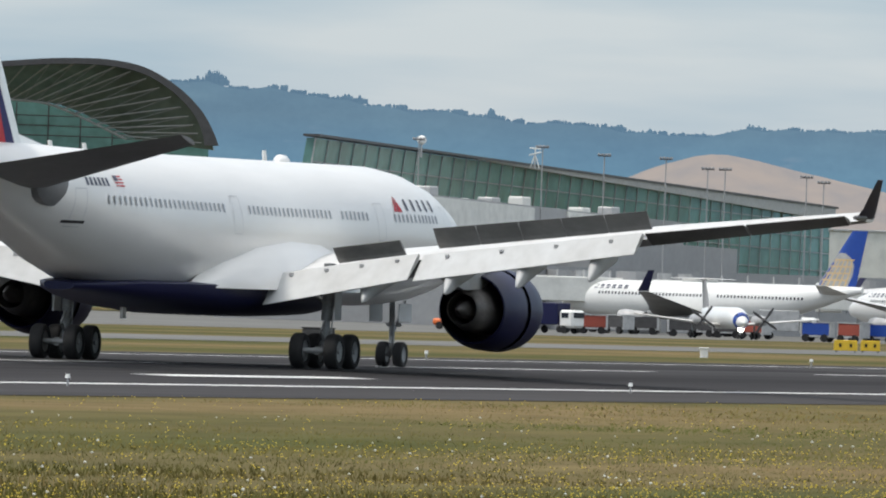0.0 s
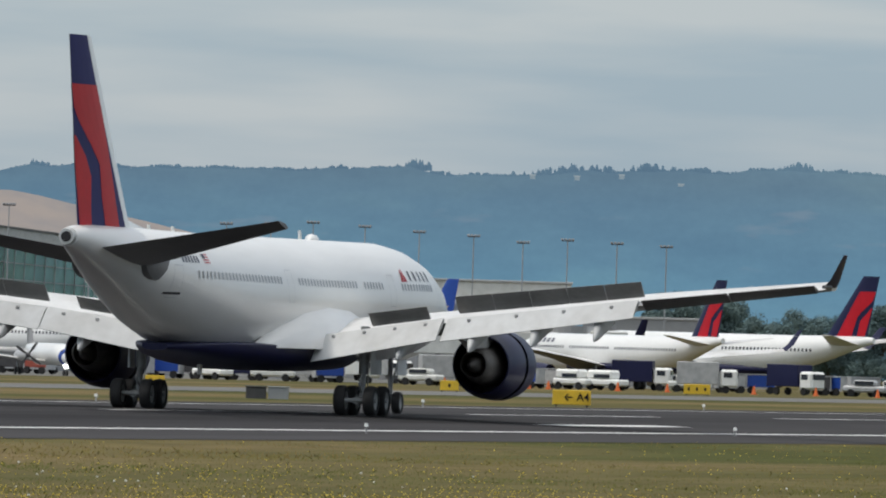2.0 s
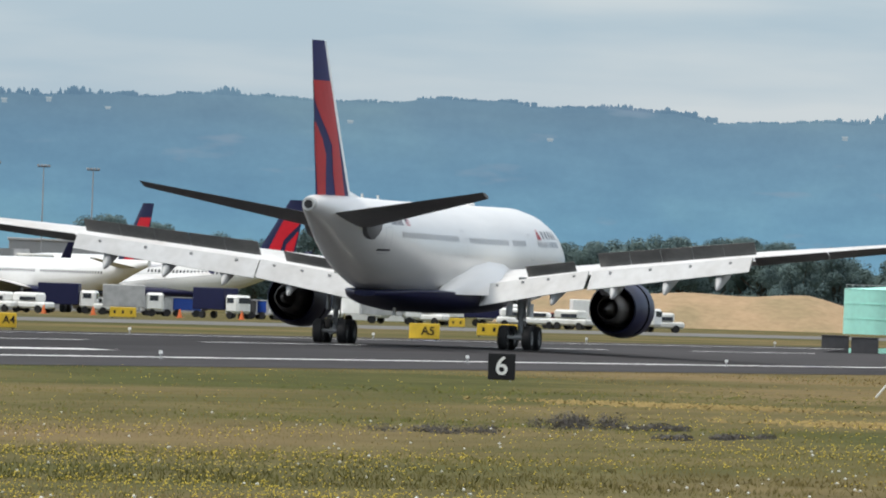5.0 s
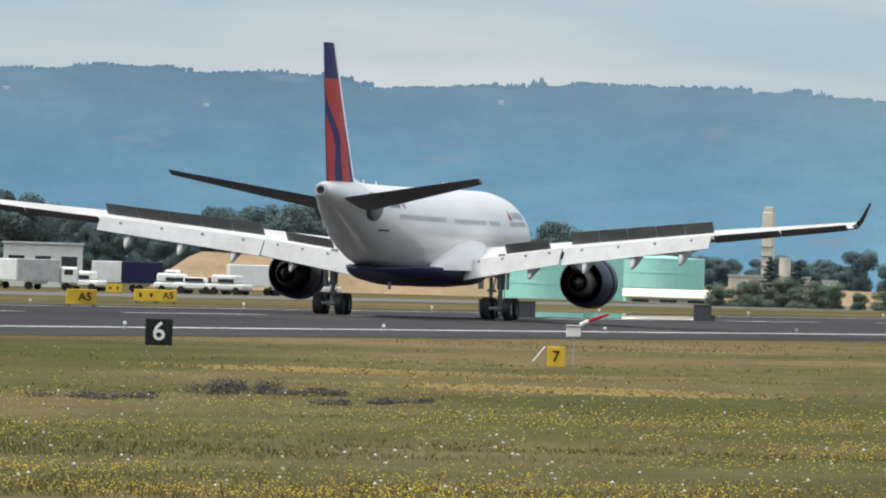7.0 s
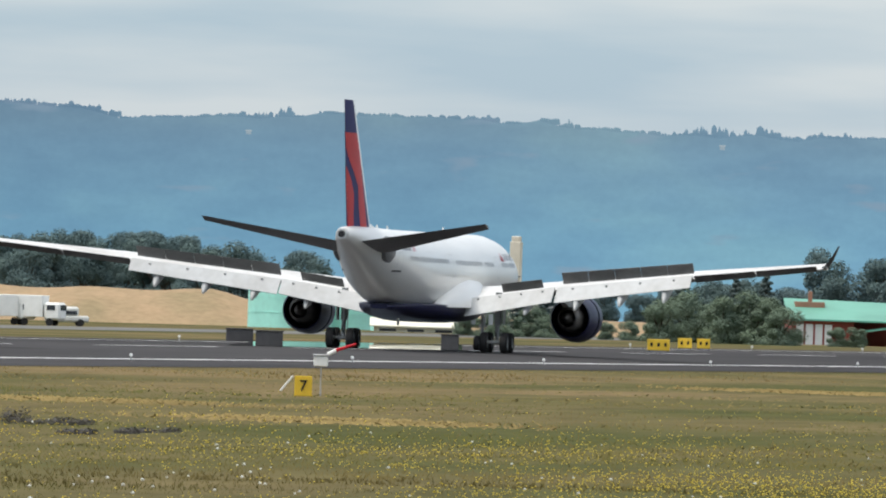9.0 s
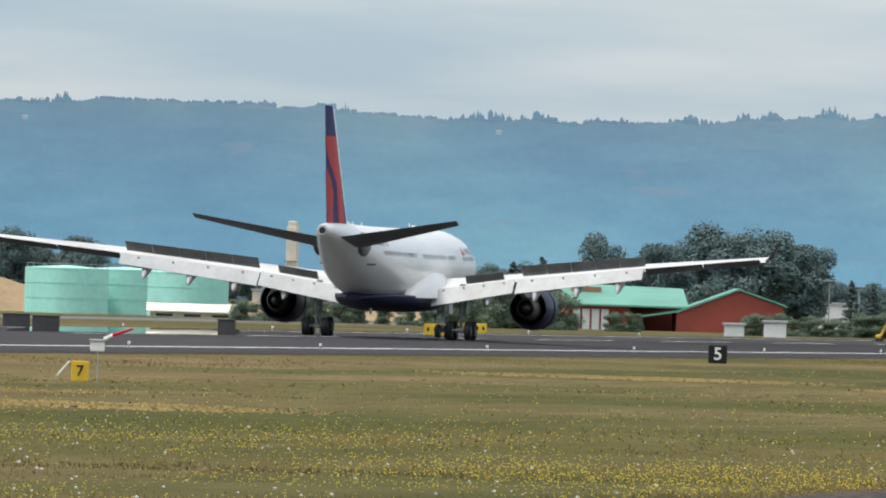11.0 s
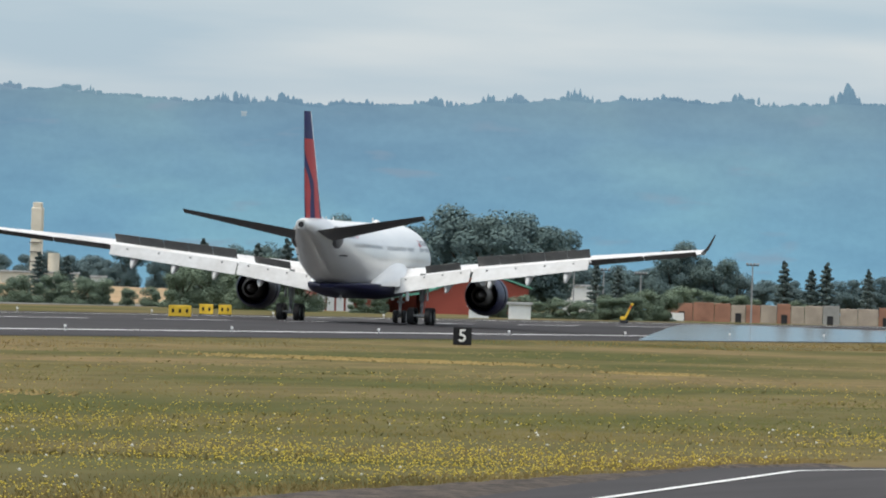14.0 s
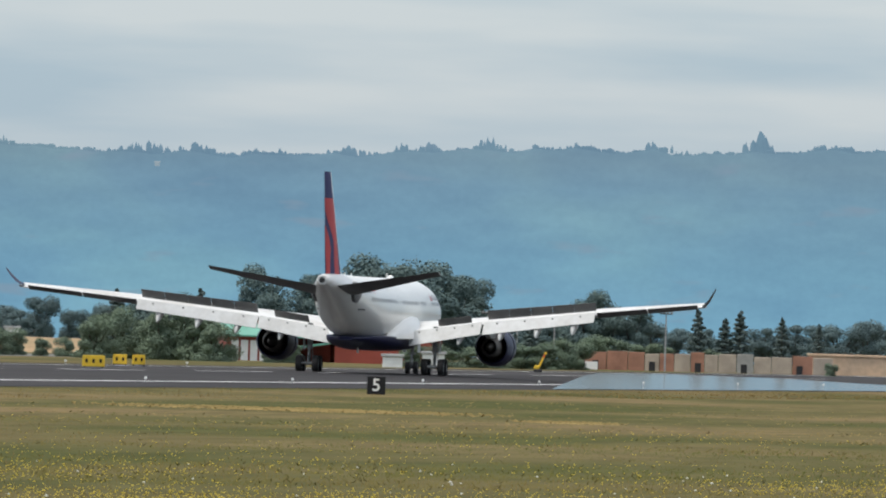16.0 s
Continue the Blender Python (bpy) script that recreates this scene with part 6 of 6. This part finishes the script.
for az, d, kd, mt, lb in ((-13.62, 1500, "service_truck", SIGN_WHITE, "white fuel truck"), (-13.5, 1490, "service_truck", STEEL_PALE, "grey service truck"), (-13.35, 1500, "van", SIGN_WHITE, "white airport van"), (-13.2, 1510, "service_truck", SIGN_WHITE, "white service truck with a lift"), (-13.08, 1505, "service_truck", NAVY, "dark airport truck"),
                          (-12.98, 1500, "van", SIGN_WHITE, "white airport van"), (-12.9, 1495, "pickup_car", SIGN_WHITE, "white pickup car"), (-12.82, 1500, "pickup_car", REDWALL, "red pickup car"), (-12.76, 1490, "van", PALE, "pale airport van"), (-12.65, 1500, "service_truck", SIGN_WHITE, "white tanker truck"), (-12.53, 1500, "service_truck", SIGN_WHITE, "white tanker truck"),
                          (-12.4, 1510, "van", PALE, "pale airport van"), (-13.78, 1500, "pickup_car", SIGN_WHITE, "white pickup car"), (-13.9, 1490, "pickup_car", STEEL_PALE, "silver pickup car"), (-18.33, 1030, "pickup_car", SIGN_WHITE, "white airport pickup on the service road"), (-18.45, 1500, "pickup_car", ORANGE, "orange airport car")):
    vehicle(kd, az, d, rv.uniform(-25, 25), mt, lb)


def cone(az, dist):
    p = on(az, dist)
    c = empty("traffic_cone", Matrix.Translation(p), "orange traffic cone on the apron", "traffic cone", "orange cones")
    part("cone", tubes(((0, 0, 0.04), (0, 0, 0.9), 0.26, 0.06), k=10), ORANGE, c)
    part("base", boxes((-0.34, 0.34, -0.34, 0.34, 0, 0.04)), ORANGE, c)
    return c


cone_one = cone(-15.6, 1440)
for az in (-15.5, -15.46, -15.35, -15.26, -15.18, -14.9, -14.7, -14.35, -14.1, -13.85):
    copy_thing(cone_one, Matrix.Translation(on(az, 1440 + 20 * (az + 15.5))))


def jet_bridge(az, dist, yaw):
    p = on(az, dist)
    j = empty("jet_bridge", Matrix.Translation(p) @ pose(0, 0, 0, 0, 0, yaw), "pale boxy passenger boarding bridge on legs", "jet bridge", "boarding bridges")
    part("tunnel", boxes((-9, 9, -1.4, 1.4, 3.4, 6.2), bevel=0.1), PALE, j)
    part("cab", boxes((-11.5, -9.003, -1.9, 1.9, 3.1, 6.5), bevel=0.15), PALE, j)
    part("rotunda", tubes(((9.8, 0, 0), (9.8, 0, 7.0), 2.0), k=16), CLADDING, j)
    part("support", boxes((-5.3, -4.9, -1.2, -0.9, 0, 3.4), (-5.3, -4.9, 0.9, 1.2, 0, 3.4)), STEEL_DARK, j)
    for x in (-8, -5, -2, 1, 4, 7):
        part("roof_rail", boxes((x - 0.05, x + 0.05, -1.3, 1.3, 6.2, 7.0)), STEEL_PALE, j)


for az, d, yw in ((-18.08, 1600, 20), (-17.75, 1640, 160), (-17.1, 1650, 20), (-16.6, 1660, 30), (-15.45, 1600, 20), (-15.2, 1610, 150)):
    jet_bridge(az, d, yw)


# ---- trees and shrubs ----
def leaf_cloud(rnd, lumps, leaves, size):
    """Many small leaf quads scattered over several uneven lumps."""
    verts, faces = [], []
    for _ in range(leaves):
        c, r = lumps[rnd.randrange(len(lumps))]
        d = Vector((rnd.gauss(0, 1), rnd.gauss(0, 1), rnd.gauss(0, 1))).normalized()
        p = Vector(c) + Vector((d.x * r[0], d.y * r[1], d.z * r[2])) * (rnd.uniform(0.72, 1.04) if rnd.random() < 0.7 else rnd.uniform(0.2, 0.75))
        a = Vector((rnd.gauss(0, 1), rnd.gauss(0, 1), rnd.gauss(0, 0.6))).normalized() * size * rnd.uniform(0.6, 1.3)
        b = a.cross(d)
        if b.length < 1e-4:
            continue
        b = b.normalized() * size * rnd.uniform(0.5, 1.0)
        n = len(verts)
        verts += [p - a, p - b, p + a, p + b]
        faces.append((n, n + 1, n + 2, n + 3))
    me = bpy.data.meshes.new("crown")
    me.from_pydata([tuple(v) for v in verts], [], faces)
    return me


def broad_tree_meshes(seed):
    """A tree of unit height: trunk with limbs, and its crown."""
    rnd = random.Random(seed)
    bm = bmesh.new()
    tube(bm, (0, 0, -0.03), (0.01, 0, 0.35), 0.035, 0.024, 8)
    lumps = []
    for k in range(17):
        a = k * 2.4 + rnd.uniform(-0.4, 0.4)
        r = rnd.uniform(0.08, 0.30)
        z = rnd.uniform(0.16, 0.86)
        r *= 1.15 - 0.75 * max(0, z - 0.5)
        q = (r * math.cos(a), r * math.sin(a), z)
        tube(bm, (0, 0, rnd.uniform(0.2, 0.38)), q, 0.016, 0.005, 5)
        s = rnd.uniform(0.09, 0.16)
        lumps.append((q, (s * 1.15, s * 1.15, s)))
    lumps.append(((0, 0, 0.6), (0.2, 0.2, 0.28)))
    lumps.append(((0, 0, 0.3), (0.22, 0.22, 0.2)))
    return bm, leaf_cloud(rnd, lumps, 17000, 0.0135)


def conifer_meshes(seed):
    rnd = random.Random(seed)
    bm = bmesh.new()
    tube(bm, (0, 0, -0.03), (0, 0, 0.95), 0.022, 0.004, 6)
    lumps = []
    for k in range(34):
        z = 0.05 + 0.92 * k / 33
        a = k * 2.4
        r = 0.21 * (1 - z) ** 0.8 + 0.012
        q = (r * 0.6 * math.cos(a), r * 0.6 * math.sin(a), z - 0.03)
        tube(bm, (0, 0, z), q, 0.006, 0.002, 4)
        lumps.append((q, (r * 0.6, r * 0.6, 0.03)))
    return bm, leaf_cloud(rnd, lumps, 2600, 0.02)


def make_tree(builder, seed, mat, name):
    bm, crown = builder(seed)
    proto = new(name)
    part("trunk", bm, BARK, proto)
    crown.materials.append(mat)
    c = new("crown", crown)
    c.parent = proto
    return proto


PROTOS = {}


def plant(kind, az, dist, height, width=1.0):
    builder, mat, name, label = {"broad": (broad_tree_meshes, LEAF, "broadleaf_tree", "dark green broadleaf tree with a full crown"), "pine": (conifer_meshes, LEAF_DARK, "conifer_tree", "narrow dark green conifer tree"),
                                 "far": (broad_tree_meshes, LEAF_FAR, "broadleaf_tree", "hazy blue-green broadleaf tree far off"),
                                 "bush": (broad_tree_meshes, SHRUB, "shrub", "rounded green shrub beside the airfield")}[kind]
    seed = rt.randrange(3)
    if (kind, seed) not in PROTOS:
        PROTOS[(kind, seed)] = make_tree(builder, seed + 11 * len(kind), mat, name)
        ob = PROTOS[(kind, seed)]
        tagged(ob, label, "bush" if kind == "bush" else "tree", {"broad": "broadleaf trees", "far": "far wood", "pine": "conifers", "bush": "shrubs"}[kind])
    else:
        ob = copy_thing(PROTOS[(kind, seed)], Matrix())
    p = on(az, dist)
    sink = 0.2 if kind == "bush" else 0.0
    ob.matrix_basis = Matrix.Translation((p.x, p.y, p.z - sink * height)) @ pose(0, 0, 0, 0, 0, rt.uniform(0, 360)) @ Matrix.Diagonal((height * width, height * width, height, 1))
    return ob


def top_of(dist, el, x):
    # the crown ends below the full unit height
    return (3.26 + dist * math.tan(radians(el)) - gz(x)) * 1.13


rt = random.Random(4)
# (kind, bearing, distance, elevation of the top, width)
for kind, az, d, el, w in (
        ("broad", -9.33, 1870, 0.25, 0.85), ("broad", -9.12, 1900, 0.21, 1.0), ("broad", -8.96, 1860, 0.26, 1.0), ("broad", -8.84, 1840, 0.30, 1.1), ("broad", -8.73, 1820, 0.325, 1.15), ("broad", -8.62, 1830, 0.28, 1.1), ("broad", -8.52, 1850, 0.22, 0.9),
        ("broad", -8.02, 1860, 0.19, 1.0), ("broad", -7.93, 1860, 0.17, 1.0), ("broad", -7.84, 1860, 0.13, 1.1), ("broad", -9.65, 1900, 0.16, 0.9), ("broad", -9.8, 1900, 0.12, 1.0), ("broad", -8.2, 1900, 0.09, 1.2),
        ("broad", -11.44, 2100, 0.17, 1.0), ("broad", -11.2, 2150, 0.15, 1.0), ("broad", -11.0, 2150, 0.13, 1.2),
        ("pine", -7.40, 1800, 0.12, 1.2), ("pine", -7.46, 1800, 0.09, 1.3), ("pine", -7.23, 1800, 0.10, 1.0), ("pine", -7.57, 1810, 0.12, 1.1), ("pine", -7.08, 1820, 0.08, 1.0), ("pine", -8.33, 1690, 0.09, 1.1), ("pine", -8.24, 1690, 0.08, 1.1),
        ("bush", -7.03, 1690, -0.05, 1.2), ("bush", -10.0, 1600, 0.10, 1.2), ("bush", -9.88, 1610, 0.15, 1.0), ("bush", -9.75, 1600, 0.10, 1.2), ("bush", -9.62, 1600, 0.13, 1.2), ("bush", -9.52, 1590, 0.08, 1.2), ("bush", -9.28, 1600, -0.02, 1.2), ("bush", -9.2, 1590, -0.03, 1.2),
        ("pine", -9.92, 1620, 0.13, 1.3), ("pine", -9.7, 1620, 0.12, 1.2), ("pine", -9.58, 1625, 0.14, 1.2),
        ("bush", -8.72, 1560, -0.02, 1.4), ("bush", -8.6, 1590, 0.0, 1.5), ("bush", -8.5, 1600, -0.01, 1.6), ("bush", -8.4, 1600, -0.02, 1.6), ("bush", -8.28, 1610, 0.0, 1.6), ("bush", -8.18, 1610, 0.01, 1.6), ("bush", -8.08, 1640, 0.03, 1.5), ("bush", -7.98, 1800, 0.05, 1.5), ("bush", -7.86, 1800, 0.03, 1.6), ("bush", -7.74, 1800, 0.02, 1.6), ("bush", -7.5, 1800, 0.0, 1.6),
        ("bush", -10.80, 1640, -0.02, 1.3), ("bush", -10.70, 1650, 0.0, 1.3), ("pine", -10.58, 1660, 0.06, 1.5), ("bush", -10.63, 1640, 0.02, 1.2), ("bush", -10.50, 1650, 0.03, 1.2), ("bush", -10.42, 1640, 0.02, 1.3), ("bush", -10.33, 1660, 0.0, 1.3), ("pine", -10.47, 1650, 0.05, 1.5), ("bush", -10.22, 1640, -0.04, 1.2), ("bush", -10.12, 1640, -0.02, 1.2)):
    p = polar(az, d)
    plant(kind, az, d, top_of(d, el, p.x), w)
# wood beyond the apron, seen under the far wing
for i in range(46):
    az = -13.62 + 2.35 * i / 45 + rt.uniform(-0.03, 0.03)
    d = rt.uniform(2050, 2350)
    el = np.interp(az, (-13.7, -13.3, -13.1, -12.8, -12.4, -11.9, -11.55, -11.3), (0.20, 0.17, 0.10, 0.18, 0.225, 0.215, 0.17, 0.09)) + rt.uniform(-0.025, 0.015)
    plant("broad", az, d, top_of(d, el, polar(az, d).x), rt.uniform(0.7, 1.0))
for i in range(12):
    az = -14.75 + 1.1 * i / 11
    d = rt.uniform(2000, 2200)
    plant("broad", az, d, top_of(d, 0.195 + rt.uniform(-0.04, 0.04), polar(az, d).x), rt.uniform(0.8, 1.1))
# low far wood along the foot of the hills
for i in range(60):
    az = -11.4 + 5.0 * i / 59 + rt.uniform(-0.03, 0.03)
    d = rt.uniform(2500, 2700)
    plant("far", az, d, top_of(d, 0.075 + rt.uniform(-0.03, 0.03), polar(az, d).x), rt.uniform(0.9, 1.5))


# ---- meadow ----
def meadow():
    """Grass blades, dry stalks and yellow flower heads on the strip beside the runway."""
    rnd = random.Random(33)
    groups = {"grass_blades": ([], [], BLADE, "short green and tan meadow grass"), "dry_stalks": ([], [], STRAW, "dry tan grass stalks"), "yellow_flowers": ([], [], FLOWER, "small yellow meadow flowers"), "white_flowers": ([], [], SIGN_WHITE, "small white flower heads")}

    def spot(near, far):
        for _ in range(50):
            d = 1 / (1 / far + (1 / near - 1 / far) * rnd.random())
            az = rnd.uniform(-21.2, -6.2)
            p = polar(az, d)
            if p.x < -151 or p.y > 1400:
                continue
            if p.x > -44.6 and p.y < 358:
                continue
            if p.x > -20:
                continue
            return p.x, p.y, d
        return None

    def blade(group, x, y, z, h, w, lean):
        v, f = groups[group][0], groups[group][1]
        n = len(v)
        dx = rnd.uniform(-lean, lean) * h
        back = rnd.uniform(0.5, 1.0) if lean > 0.9 and rnd.random() < 0.8 else rnd.uniform(-1.0, 1.0)
        v += [(x - w, y, z), (x + w, y, z), (x + dx, y + back * lean * h, z + h)]
        f.append((n, n + 1, n + 2))

    def head(group, x, y, z, r):
        v, f = groups[group][0], groups[group][1]
        n = len(v)
        v += [(x - r, y, z), (x, y - r, z + r * 0.3), (x + r, y, z), (x, y + r, z + r * 0.3), (x, y, z + r * 0.9), (x, y, z - r * 0.5)]
        f += [(n, n + 1, n + 4), (n + 1, n + 2, n + 4), (n + 2, n + 3, n + 4), (n + 3, n, n + 4), (n, n + 1, n + 5), (n + 1, n + 2, n + 5)]

    for _ in range(36000):
        q = spot(235, 620)
        if not q:
            continue
        x, y, d = q
        k = noise.noise(Vector((x * 0.05, y * 0.02, 0)))
        z = gz(x) - 0.05
        for _ in range(3):
            blade("grass_blades", x + rnd.uniform(-0.2, 0.2), y + rnd.uniform(-0.2, 0.2), z, rnd.uniform(0.06, 0.15) * (1.0 + 0.5 * k) * (1.5 if d < 300 else 1.0), 0.02 * d / 330, 0.7 + max(0.0, (d - 300) / 110))
    for _ in range(4000):
        q = spot(600, 950)
        if q:
            blade("grass_blades" if rnd.random() < 0.5 else "dry_stalks", q[0], q[1], gz(q[0]) - 0.03, rnd.uniform(0.05, 0.11), 0.05, 3.5)
    for _ in range(16000):
        q = spot(235, 600)
        if not q:
            continue
        x, y, d = q
        if noise.noise(Vector((x * 0.07, y * 0.025, 9))) < -0.02 and rnd.random() < 0.8:
            continue
        blade("dry_stalks", x, y, gz(x) - 0.05, rnd.uniform(0.10, 0.2) * (1.7 if d < 275 else 1.0), 0.010 * d / 300, 0.3)
    for _ in range(9000):
        x, y = -rnd.uniform(138, 152.6), rnd.uniform(380, 1300)
        blade("dry_stalks", x, y, gz(x) - 0.04, rnd.uniform(0.05, 0.13), 0.03 * y / 500, 0.6)
    for az, d, wide, deep, count in ((-9.2, 728, 7.0, 10, 2600), (-11.31, 465, 4.5, 8, 1500), (-8.09, 685, 1.8, 6, 500), (-12.3, 520, 5.0, 8, 900)):
        for _ in range(count):
            p = polar(az + math.degrees(max(-1.6, min(1.6, rnd.gauss(0, 0.6))) * wide / d), d + max(-1.5, min(1.5, rnd.gauss(0, 0.6))) * deep)
            blade("dry_stalks", p.x, p.y, gz(p.x) + 0.04, rnd.uniform(0.05, 0.12), 0.06, 3.0)
    for _ in range(7000):
        y = rnd.uniform(240, 350)
        edge = -44.3
        x = edge - 0.1 - abs(rnd.gauss(0, 1.6))
        blade("dry_stalks", x, y, gz(x) - 0.04, rnd.uniform(0.05, 0.16), 0.014, 0.7)
    for _ in range(95000):
        q = spot(235, 620)
        if not q:
            continue
        x, y, d = q
        k = noise.noise(Vector((x * 0.055, y * 0.02, 4))) + 0.6 * noise.noise(Vector((x * 0.3, y * 0.1, 4)))
        near = (1.0 if d < 340 else max(0.10, 1 - (d - 340) / 170)) * float(np.interp(math.degrees(math.atan2(x, y)), (-20, -15, -12, -9.2, -7.5), (0.35, 0.55, 1.0, 1.0, 1.6)))
        if rnd.random() > (0.36 + 1.0 * k) * near:
            continue
        head("yellow_flowers", x, y, gz(x) + rnd.uniform(0.06, 0.2), rnd.uniform(0.013, 0.030) * (d / 320) ** 0.3)
    for _ in range(400):
        q = spot(235, 420)
        if q:
            head("white_flowers", q[0], q[1], gz(q[0]) + rnd.uniform(0.15, 0.32), rnd.uniform(0.025, 0.05))
    for name, (v, f, mat, label) in groups.items():
        me = bpy.data.meshes.new(name)
        me.from_pydata(v, [], f)
        me.materials.append(mat)
        tagged(new(name, me), label, "grass" if "flower" not in name else "flowers", kind="stuff")


meadow()


def weed_patch(x, y, w, h):
    rnd = random.Random(int(x * 7 + y))
    me = leaf_cloud(rnd, [((rnd.uniform(-w, w), rnd.uniform(-3.5, 3.5), h * 0.3), (w * 0.3, 1.2, h * rnd.uniform(0.4, 0.8))) for _ in range(9)], 1800, 0.032)
    me.name = "weed_patch"
    me.materials.append(WEED)
    ob = new("weed_patch", me)
    ob.matrix_basis = Matrix.Translation((x, y, gz(x)))
    tagged(ob, "dark low patch of weeds in the grass", "plant", "dark weed patches", "stuff")


WEED = material("dark_weed", (0.125, 0.115, 0.105), 0.9, vary=0.2, scale=1.0)
for x, y, w, h in ((-91.5, 387.5, 1.5, 0.3), (-93.4, 414, 0.8, 0.45), (-93.0, 413, 0.4, 0.55), (-91.8, 417.5, 0.45, 0.25), (-85.2, 392.3, 0.4, 0.2), (-85.5, 399.7, 0.35, 0.2)):
    weed_patch(x, y, w, h)


def motions():
    """The landing roll: along the centre line, slowing all the way."""
    rows = [(t, pose(CENTRE, s, 0.0, 0, 0, 1.06)) for t, y, p, r, s in PAN]
    walk(AIRLINER, rows)
    ahead = ((0.0, 0.0), (1.0, 9.3), (2.5, 23.2), (3.7, 33.0), (5.0, 40.0), (7.0, 43.5), (16.0, 43.5))
    walk(COMMUTER, [(t, pose(-443.5 + 0.506 * d, 1418 - 0.862 * d, gz(-443.5 + 0.506 * d) + 0.02, 0, 0, -149.6)) for t, d in ahead])


motions()
